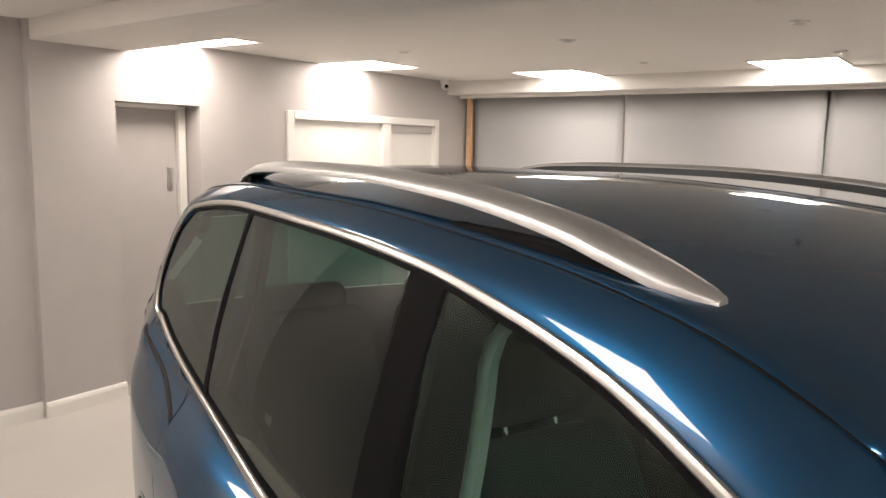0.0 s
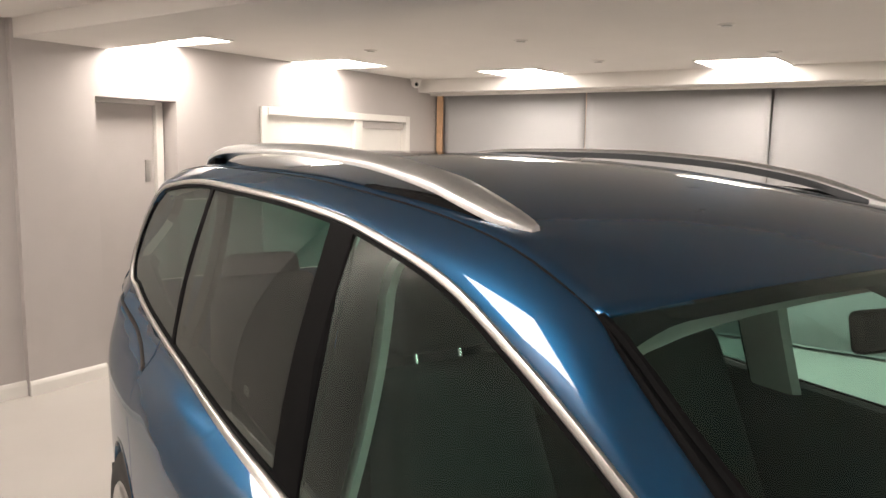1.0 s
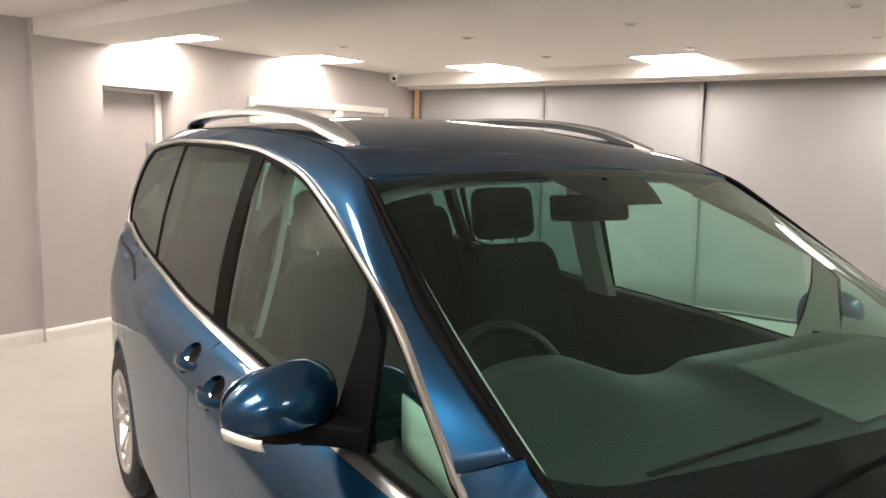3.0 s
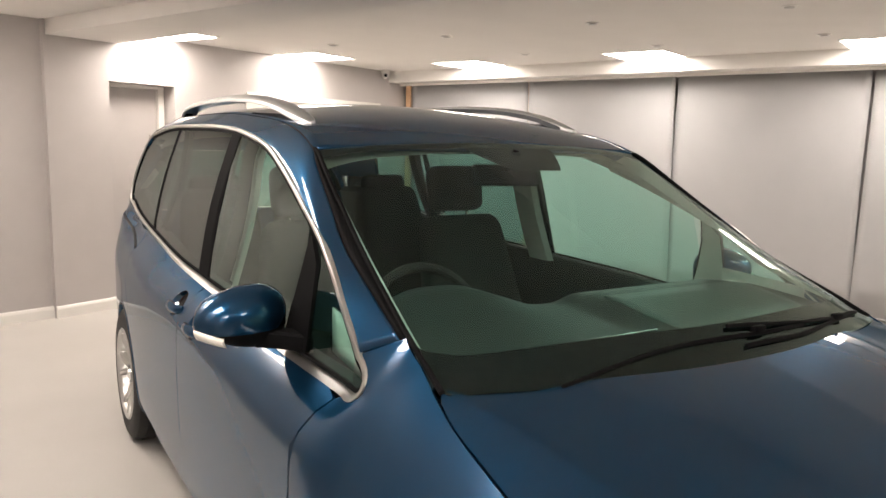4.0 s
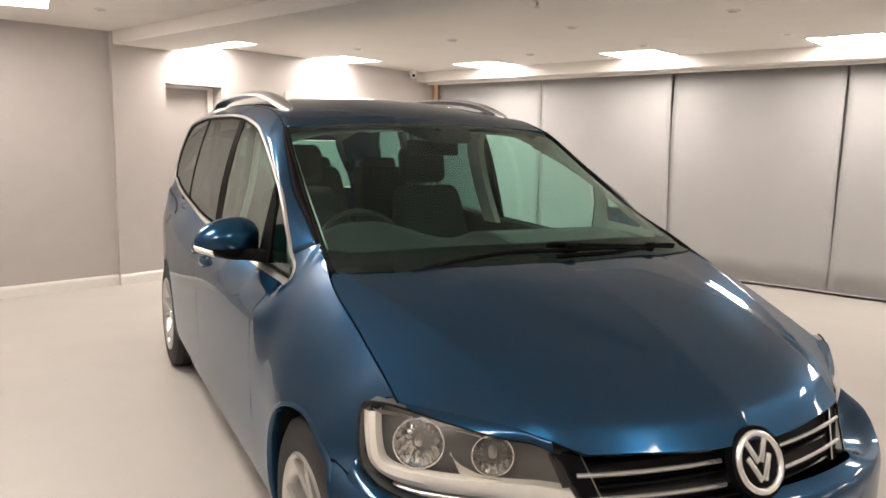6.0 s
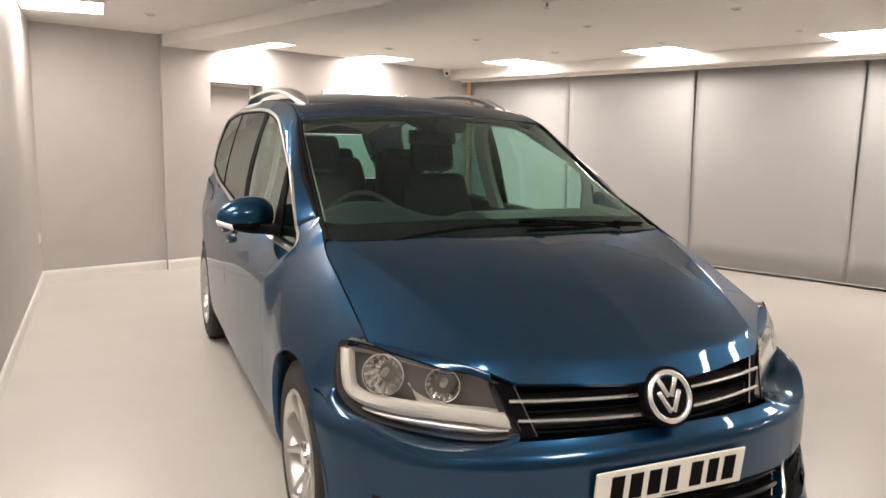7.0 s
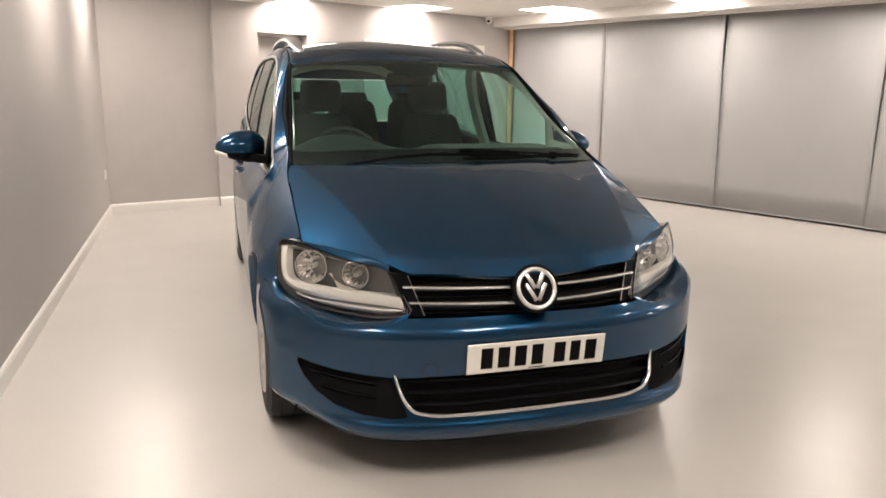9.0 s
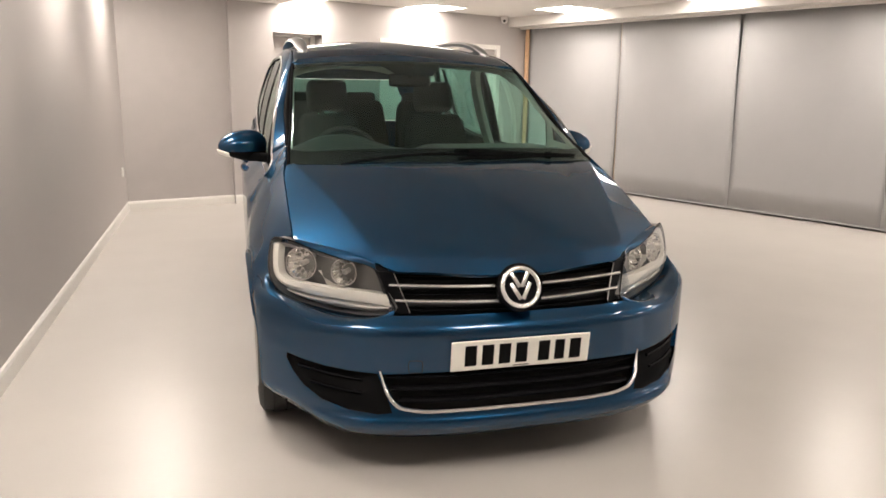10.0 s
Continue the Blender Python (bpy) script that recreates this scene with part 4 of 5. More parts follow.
# shelf between bumper and lamps
for sg in (1, -1):
    up = curve_through([(0.431, 0.590), (0.465, 0.564), (0.515, 0.548), (0.60, 0.546), (0.685, 0.560), (0.755, 0.589), (0.790, 0.627), (0.799, 0.66)], 30)
    lo = curve_through([(0.455, 0.574), (0.475, 0.568), (0.53, 0.550), (0.6, 0.541), (0.7, 0.538), (0.76, 0.545), (0.84, 0.570), (0.90, 0.592), (s_at_y(0.455), 0.608), (s_at_y(0.470), 0.612)], 30)
    bm = bmesh.new()
    rows = []
    for (ux, uz), (ls, lz) in zip(up, lo):
        a, b_ = wrap(ls * sg, lz), lamp_pt(ux, uz, 0.008)
        b_ = Vector((-sg * b_.x, b_.y, b_.z - 0.004))
        a = a + (b_ - a).normalized() * 0.001
        rows.append([a.lerp(b_, f) + Vector((0, 0, 0.013 * math.sin(math.pi * f ** 0.7))) for f in np.linspace(0, 1, 7)])
    grid(bm, rows)
    part("bumper_shelf", bm, PAINT, car)


def wrap_in(d):
    def f(s, z):
        p = wrap(s, z)
        x, y, nx, ny = plan_at(abs(s))
        sg = -1.0 if s >= 0 else 1.0
        return p + Vector((sg * nx * d, ny * d, 0))
    return f


part("lower_grille", panel(ring_inset(gr_lo, -0.035), wrap_in(0.05), 0.05, rim=0), DARK, car, "black lower air intake")
for f in (fog, fogm):
    part("fog_panel", panel(ring_inset(f, -0.012), wrap_in(0.018), 0.03, rim=0), MATT_BLACK, car, "black plastic corner intake")
for z, hw in ((0.365, 0.476), (0.327, 0.458), (0.288, 0.43)):
    bm = bmesh.new()
    prof = ((0.012, 0.006), (0.006, 0.0), (0.012, -0.006), (0.045, -0.004), (0.045, 0.004))
    grid(bm, [[wrap_in(d)(s, z + dz) for d, dz in prof + prof[:1]] for s in np.linspace(-hw, hw, 30)])
    part("grille_slat", bm, GLOSS_BLACK, car)
for sg in (-1, 1):
    for z0, z1, s0, s1 in ((0.352, 0.372, 0.56, 0.82), (0.312, 0.325, 0.56, 0.76)):
        bm = bmesh.new()
        tube(bm, [wrap_in(0.012)(sg * s, z0 + (z1 - z0) * (s - s0) / (s1 - s0)) for s in np.linspace(s0, s1, 12)], 0.006, 6)
        part("fog_slat", bm, GLOSS_BLACK, car)
# chrome moulding round the lower intake
bm = bmesh.new()
ch = [(-0.498, 0.390), (-0.482, 0.345), (-0.460, 0.302), (-0.43, 0.272), (-0.385, 0.2615)] + [(s, 0.257) for s in np.linspace(-0.34, 0.34, 20)] + [(0.385, 0.2615), (0.43, 0.272), (0.460, 0.302), (0.482, 0.345), (0.498, 0.390)]
ch = curve_through(ch, 90)
tube(bm, [wrap_in(-0.002)(s, z) for s, z in ch], [0.0035 + 0.003 * min(1, k / 6, (89 - k) / 6) for k in range(90)], 8)
part("chrome_moulding", bm, BRIGHT, car, "thin chrome strip round the lower intake")

# small square cover in the bumper, left of the plate
bm = bmesh.new()
sq = [(0.375 + 0.024 * math.copysign(abs(math.cos(a)) ** 0.35, math.cos(a)), 0.405 + 0.022 * math.copysign(abs(math.sin(a)) ** 0.35, math.sin(a))) for a in np.linspace(0, 2 * math.pi, 41)[:-1]]
tube(bm, [wrap(s_, z_) for s_, z_ in sq], 0.0012, 6, closed=True, up=(0, 1, 0.01))
part("tow_cover", bm, DARK, car, "fine square joint of a cover in the bumper")

# upper grille
def grille_pt(x, z, d=0.0):
    y = 0.052 + 0.37 * x * x + (z - 0.6) * 0.42 * (1 - 0.5 * abs(x)) + d
    return Vector((x, y, z))


go = [(x, 0.567) for x in np.linspace(-0.44, 0.44, 20)] + [(0.46, 0.64), (0.48, 0.705)] + [(x, 0.735 - 0.03 * (x / 0.43) ** 2) for x in np.linspace(0.40, -0.40, 20)] + [(-0.48, 0.705), (-0.46, 0.64)]
part("grille", panel(go, lambda x, z: grille_pt(x, z, 0.035), 0.04, rim=0), DARK, car, "black radiator grille")
for z in (0.583, 0.594, 0.634, 0.648, 0.686, 0.70):
    bm = bmesh.new()
    prof = ((0.014, 0.003), (0.010, 0.0), (0.014, -0.003), (0.034, -0.002), (0.034, 0.002))
    grid(bm, [[grille_pt(x, z + dz, d) for d, dz in prof + prof[:1]] for x in np.linspace(-0.432, 0.432, 30)])
    part("grille_slat", bm, GLOSS_BLACK, car)
for z in (0.614, 0.665):
    for sg in (-1, 1):
        bm = bmesh.new()
        tube(bm, [grille_pt(sg * x, z + 0.012 * (x - 0.07), -0.004) for x in np.linspace(0.07, 0.426 if z < 0.64 else 0.443, 20)], 0.0056, 8)
        part("chrome_bar", bm, BRIGHT, car, "chrome grille bar")
# black cheeks between the grille and the lamps, each with a thin bright edge
for sg in (-1, 1):
    ck = [(0.488, 0.716), (0.456, 0.712), (0.424, 0.708), (0.412, 0.67), (0.40, 0.64), (0.388, 0.605), (0.378, 0.575), (0.40, 0.574), (0.432, 0.577), (0.434, 0.592), (0.448, 0.625), (0.463, 0.66)]
    part("grille_cheek", panel(ck, lambda x, z: grille_pt(sg * x, z, 0.004), 0.03), GLOSS_BLACK, car, "gloss black panel beside the grille")
    bm = bmesh.new()
    tube(bm, [grille_pt(sg * (0.377 + 0.046 * f), 0.577 + 0.13 * f, 0.002) for f in np.linspace(0, 1, 8)], 0.0018, 6)
    part("grille_edge", bm, SATIN, car)
# round badge, plain shapes
B = Matrix.Translation(grille_pt(0, 0.660, -0.032)) @ Euler((radians(90 - 22), 0, 0)).to_matrix().to_4x4()
bm = bmesh.new()
cyl(bm, 0.087, 0.085, 0.02, B @ pose(0, 0, 0.012), 48)
badge = part("badge", bm, GLOSS_BLACK, car, "round chrome badge on a black dish")
bm = bmesh.new()
tube(bm, [B @ Vector((0.067 * math.cos(a), 0.067 * math.sin(a), 0.024)) for a in np.linspace(0, 2 * math.pi, 49)[:-1]], 0.0085, 10, closed=True)
part("badge_ring", bm, BRIGHT, badge, "chrome ring")
for dx, dz, lean, ln in ((-0.018, 0.026, 28, 0.06), (0.018, 0.026, -28, 0.06), (-0.020, -0.014, 28, 0.066), (0.020, -0.014, -28, 0.066)):
    bm = bmesh.new()
    box(bm, -0.0075, 0.0075, -ln / 2, ln / 2, 0.018, 0.0265 + dx * 0.01, B @ pose(dx, dz, 0, 0, 0, lean), bevel=0.002)
    part("badge_bar", bm, BRIGHT, badge)

# number plate with plain bars for its characters
plate = sub("number_plate", "white number plate with black characters", car)
plate.matrix_basis = pose(0, -0.006, 0.442, 7, 0, 0)
boxpart("backing", (-0.257, 0.257, -0.004, 0.004, -0.0555, 0.0555), PLATE, plate, bevel=0.003)
xx = -0.212
for k, w in enumerate((0.05, 0.05, 0.05, 0.05, 0, 0.05, 0.045, 0.05)):
    if w == 0:
        xx += 0.022
        continue
    boxpart("character_bar", (xx + 0.004, xx + w - 0.004, -0.0056, -0.0041, -0.037, 0.039), INK, plate)
    xx += w + 0.012
boxpart("maker_line", (-0.03, 0.03, -0.0052, -0.0041, -0.049, -0.046), INK, plate)

# ---- wheels ----
def wheel(x, y, sg):
    w = sub("wheel", "silver alloy wheel with a black tyre", car)
    w.matrix_basis = pose(x, y, HZ, 0, 0, 0 if sg < 0 else 180)
    # tyre: section turned about the x axis; x negative is outwards
    prof = [(0.10, 0.215), (0.104, 0.235), (0.107, 0.265), (0.103, 0.295), (0.090, 0.317), (0.06, 0.3245), (0.02, 0.3255), (-0.02, 0.3255), (-0.06, 0.3245), (-0.090, 0.317), (-0.103, 0.295), (-0.107, 0.265), (-0.104, 0.235), (-0.10, 0.215)]
    bm = bmesh.new()
    grid(bm, [[(a, r * math.cos(t), r * math.sin(t)) for a, r in prof] for t in np.linspace(0, 2 * math.pi, 73)])
    bmesh.ops.remove_doubles(bm, verts=bm.verts, dist=1e-5)
    tyre = part("tyre", bm, RUBBER, w, "black rubber tyre")
    for a in (-0.05, 0.0, 0.05):
        bm = bmesh.new()
        tube(bm, [(a, 0.3256 * math.cos(t), 0.3256 * math.sin(t)) for t in np.linspace(0, 2 * math.pi, 64)[:-1]], 0.0035, 6, closed=True, up=(1, 0, 0))
        part("tread_groove", bm, DARK, tyre)
    bm = bmesh.new()
    prof = [(0.10, 0.212), (0.095, 0.2), (-0.085, 0.2), (-0.104, 0.209), (-0.109, 0.217), (-0.103, 0.224)]
    grid(bm, [[(a, r * math.cos(t), r * math.sin(t)) for a, r in prof] for t in np.linspace(0, 2 * math.pi, 73)])
    bmesh.ops.remove_doubles(bm, verts=bm.verts, dist=1e-5)
    part("rim", bm, ALLOY, w, "silver alloy rim")
    for k in range(5):
        for dd in (-1, 1):
            bm = bmesh.new()
            rows = []
            for f in np.linspace(0, 1, 8):
                r = 0.045 + 0.16 * f
                ang = 2 * math.pi * k / 5 + dd * radians(7 + 8 * f) * (1.0 if f > 0.1 else 1.6)
                hw = 0.016 - 0.003 * f
                xo = -0.062 - 0.034 * math.sin(f * 1.4)
                c, s = math.cos(ang), math.sin(ang)
                tn = Vector((0, -s, c))
                p = Vector((xo, r * c, r * s))
                rows.append([p + tn * hw + Vector((0.03, 0, 0)), p + tn * hw * 0.9, p + tn * hw * 0.4 + Vector((-0.005, 0, 0)), p - tn * hw * 0.4 + Vector((-0.005, 0, 0)), p - tn * hw * 0.9, p - tn * hw + Vector((0.03, 0, 0))])
            grid(bm, rows)
            part("spoke", bm, ALLOY, w)
    bm = bmesh.new()
    cyl(bm, 0.058, 0.05, 0.03, pose(-0.065, 0, 0, 0, -90, 0), 32)
    hub = part("hub", bm, ALLOY, w, "silver hub")
    bm = bmesh.new()
    cyl(bm, 0.03, 0.027, 0.012, pose(-0.084, 0, 0, 0, -90, 0), 28)
    part("hub_cap", bm, CHROME, hub)
    for k in range(5):
        a = 2 * math.pi * (k + 0.5) / 5
        bm = bmesh.new()
        cyl(bm, 0.009, 0.008, 0.02, pose(-0.076, 0.043 * math.cos(a), 0.043 * math.sin(a), 0, -90, 0), 6)
        part("wheel_nut", bm, BLACKLAMP, hub)
    bm = bmesh.new()
    cyl(bm, 0.15, 0.15, 0.02, pose(0.0, 0, 0, 0, 90, 0), 40)
    part("brake_disc", bm, SATIN, w, "steel brake disc")
    bm = bmesh.new()
    cyl(bm, 0.198, 0.198, 0.01, pose(0.06, 0, 0, 0, 90, 0), 40)
    part("back_plate", bm, DARK, w)
    return w


for y in (HUBF, HUBR):
    for sg in (-1, 1):
        wheel(sg * 0.782, y, sg)
        bm = bmesh.new()
        rows = []
        for t in np.linspace(-0.5, math.pi + 0.5, 30):
            ly, lz = y + 0.374 * math.cos(t), HZ + 0.374 * math.sin(t)
            rows.append([(sg * xx, ly, lz) for xx in (side_x(ly, lz) - 0.025, 0.55)])
        vs = grid(bm, rows)
        part("wheel_liner", bm, DARK, car, "black wheel arch liner")
        # rolled lip round the arch
        bm = bmesh.new()
        rows = []
        for a in np.linspace(-20, 194, 54):
            row = []
            for r, o in ((RA + 0.010, 0.0005), (RA + 0.004, 0.0035), (RA - 0.003, 0.002), (RA - 0.006, -0.006), (RA - 0.006, -0.034)):
                yy, zz = y + r * math.cos(radians(a)), HZ + r * math.sin(radians(a))
                row.append((sg * (side_x(yy, zz) + o), yy, zz))
            rows.append(row)
        grid(bm, rows)
        part("arch_lip", bm, PAINT, car, "rolled lip of the wheel arch")
        # dished rear of the liner
        bm = bmesh.new()
        cyl(bm, 0.39, 0.39, 0.01, pose(sg * 0.55, y, HZ, 0, 90, 0), 30)
        part("wheel_liner", bm, DARK, car, "black wheel arch liner")
boxpart("floor_pan", (-0.80, 0.80, 0.32, 4.5, 0.20, 0.30), DARK, car, "dark underside")

# ---- head lamps ----
for sg in (1, -1):
    lamp = sub("headlamp", "clear headlamp with two round reflectors", car)
    fl = lambda p: Vector((-sg * p.x, p.y, p.z))
    o = [(0.486, 0.716), (0.56, 0.738), (0.64, 0.760), (0.728, 0.783), (0.775, 0.787), (0.793, 0.780), (0.799, 0.74), (0.799, 0.68), (0.792, 0.633), (0.755, 0.590), (0.685, 0.561), (0.60, 0.547), (0.515, 0.549), (0.465, 0.565), (0.436, 0.585), (0.433, 0.596), (0.458, 0.655)]
    o = [tuple(p) for p in curve_through(o, 90, closed=True)]
    lens = part("lens", panel(o, lambda x, z: fl(lamp_pt(x, z)), 0.03, rim=0.006), LENS, lamp, "clear moulded lens", facing=(0, 1.0, 0.6))
    part("housing", panel(ring_inset(o, -0.002), lambda x, z: fl(lamp_pt(x, z, 0.08)), 0.04, rim=0), BLACKLAMP, lamp, "dark grey lamp housing")
    bm = bmesh.new()
    oo = ring_inset(o, 0.001)
    grid(bm, [[fl(lamp_pt(*p, d)) for p in oo + oo[:1]] for d in (0.006, 0.082)])
    part("bezel", bm, BLACKLAMP, lamp, "dark grey bezel")
    # black rubber joint round the lens
    bm = bmesh.new()
    tube(bm, [fl(lamp_pt(*p, 0.004)) for p in ring_inset(o, -0.001)], 0.0028, 6, closed=True)
    part("lamp_seal", bm, MATT_BLACK, lamp)
    # pale light guide: an L along the outer and lower edge
    g = [(0.785, 0.765), (0.780, 0.70), (0.772, 0.655), (0.744, 0.633), (0.697, 0.624), (0.646, 0.617), (0.59, 0.615), (0.52, 0.611), (0.452, 0.612)]
    g = curve_through(g, 40)
    bm = bmesh.new()
    rows = []
    for k, (x, z) in enumerate(g):
        a, b = g[max(k - 1, 0)], g[min(k + 1, 39)]
        t = Vector((b[0] - a[0], b[1] - a[1])).normalized()
        n = Vector((-t.y, t.x))
        w = 0.011 + 0.008 * smooth(6, 22, k)
        rows.append([fl(lamp_pt(x + n.x * e, z + n.y * e, d)) for d, e in ((0.05, -w), (0.016, -w), (0.010, 0), (0.016, w), (0.05, w))])
    grid(bm, rows)
    part("light_guide", bm, AMBER, lamp, "pale grey light guide strip")
    bm = bmesh.new()
    zt, zb = spl([0.455, 0.52, 0.60, 0.685, 0.745], [0.594, 0.592, 0.595, 0.602, 0.614]), spl([0.455, 0.52, 0.60, 0.685, 0.745], [0.580, 0.555, 0.553, 0.568, 0.596])
    grid(bm, [[fl(lamp_pt(x, zb(x) + (zt(x) - zb(x)) * f, 0.012 + 0.03 * (2 * f - 1) ** 2 + 0.004 * (k % 2))) for f in np.linspace(0, 1, 9)] for k, x in enumerate(np.linspace(0.456, 0.744, 32))])
    part("indicator", bm, SILVERLAMP, lamp, "silver indicator reflector")
    # pale fin between the two bowls and a pale ledge along the upper edge
    bm = bmesh.new()
    f0, f1 = [(0.642, 0.690), (0.625, 0.668), (0.600, 0.650), (0.560, 0.634)], [(0.648, 0.686), (0.643, 0.665), (0.638, 0.645), (0.634, 0.630)]
    grid(bm, [[fl(lamp_pt(a[0] + (b[0] - a[0]) * f, a[1] + (b[1] - a[1]) * f, 0.024 + 0.03 * f)) for f in np.linspace(0, 1, 5)] for a, b in zip(f0, f1)])
    part("fin", bm, AMBER, lamp, "pale silver fin")
    bm = bmesh.new()
    top = curve_through([(0.780, 0.772), (0.728, 0.770), (0.64, 0.748), (0.56, 0.726)], 20)
    grid(bm, [[fl(lamp_pt(x, z - h * (1 - 0.6 * k / 19), d)) for h, d in ((0.0, 0.012), (0.022, 0.05))] for k, (x, z) in enumerate(top)])
    part("ledge", bm, SILVERLAMP, lamp, "pale silver ledge")
    for cx_, cz_, r in ((0.697, 0.706, 0.058), (0.578, 0.690, 0.047)):
        c = fl(lamp_pt(cx_, cz_, 0.035))
        ax = Vector((-0.5 * sg, -0.86, 0.05)).normalized()
        M = Matrix.Translation(c) @ ax.to_track_quat("Z", "Y").to_matrix().to_4x4()
        bm = bmesh.new()
        prof = [(r * 1.06, -0.01), (r * 1.06, 0.006), (r, 0.006), (r * 0.97, 0.0), (r * 0.86, -0.02), (r * 0.62, -0.042), (r * 0.3, -0.055), (0.012, -0.058)]
        ph = np.linspace(0, 2 * math.pi, 29)
        grid(bm, [[M @ Vector((rr * math.cos(t) * (1 - 0.16 * (k % 2) * (rr < r * 0.95)), rr * math.sin(t) * (1 - 0.16 * (k % 2) * (rr < r * 0.95)), h)) for rr, h in prof] for k, t in enumerate(ph)])
        bmesh.ops.remove_doubles(bm, verts=bm.verts, dist=1e-5)
        bowl = part("reflector", bm, REFLECTOR, lamp, "round chrome reflector bowl", angle=12)
        bm = bmesh.new()
        prof = [(0.0, 0.016), (0.006, 0.015), (0.010, 0.008), (0.010, -0.03), (0.006, -0.05)]
        grid(bm, [[M @ Vector((rr * math.cos(t), rr * math.sin(t), h - 0.012)) for rr, h in prof] for t in np.linspace(0, 2 * math.pi, 17)])
        bmesh.ops.remove_doubles(bm, verts=bm.verts, dist=1e-5)
        part("bulb_shield", bm, SATIN, lamp)

# ---- roof rails ----
RAIL_X = spl([2.09, 2.3, 2.6, 3.0, 3.4, 3.7, 4.0], [0.546, 0.555, 0.557, 0.553, 0.546, 0.533, 0.504])
RAIL_H = spl([2.09, 2.2, 2.34, 2.6, 3.0, 3.4, 3.66, 3.86, 4.0], [0.003, 0.022, 0.042, 0.056, 0.058, 0.056, 0.048, 0.028, 0.002])
for sg in (-1, 1):
    rail = sub("roof_rail", "satin silver roof rail with black feet", car)
    bm = bmesh.new()
    rows = []
    for y in np.linspace(2.095, 3.995, 90):
        w = 0.034 * min(1, 0.22 + 1.9 * math.sqrt(max(y - 2.095, 0))) * min(1, 0.2 + 2.0 * math.sqrt(max(3.995 - y, 0)))
        x = RAIL_X(y) - 0.006
        z0, h = roof_z(x, y), RAIL_H(y)
        lo = max(h - 0.022, -0.004)
        sec = [(-1, lo), (-1.0, h - 0.002 if h > 0.01 else h), (-0.85, h + 0.004), (-0.3, h + 0.007), (0.4, h + 0.003), (0.9, h - 0.006 if h > 0.012 else h * 0.8), (1, h - 0.012 if h > 0.014 else h * 0.5), (1, lo), (0.3, lo - 0.001), (-0.5, lo - 0.001)]
        rows.append([(sg * (x + a * w), y, z0 + b) for a, b in sec])
    vs = grid(bm, rows, close=True)
    bm.faces.new(vs[0]), bm.faces.new(vs[-1])
    part("rail_bar", bm, RAILM, rail, "satin silver bar", angle=50)
    # thin dark grey strip laid over the inner flank of the bar
    bm = bmesh.new()
    grid(bm, [[(r[0][0] - sg * 0.0015, r[0][1], r[0][2] - 0.001), (r[1][0] - sg * 0.0015, r[1][1], r[1][2] - 0.002)] for r in rows[3:-3]])
    part("rail_flank", bm, RAILDARK, rail, "dark grey inner flank")
    for y0, y1 in ((2.2, 2.60), (3.78, 3.93)):
        bm = bmesh.new()
        rows = []
        for y in np.linspace(y0, y1, 14):
            x = RAIL_X(y)
            zr = roof_z(x, y) - 0.004
            top = zr + 0.004 + (max(RAIL_H(y) - 0.02, 0.002) if y < 2.26 or y > 3 else 0.010 * max(0.1, (2.6 - y) / 0.34))
            rows.append([(sg * (x - 0.02), y, zr), (sg * (x - 0.017), y, top), (sg * (x + 0.017), y, top), (sg * (x + 0.02), y, zr)])
        vs = grid(bm, rows, close=True)
        bm.faces.new(vs[0]), bm.faces.new(vs[-1])
        part("rail_foot", bm, MATT_BLACK, rail, "black plastic foot", smooth=False)

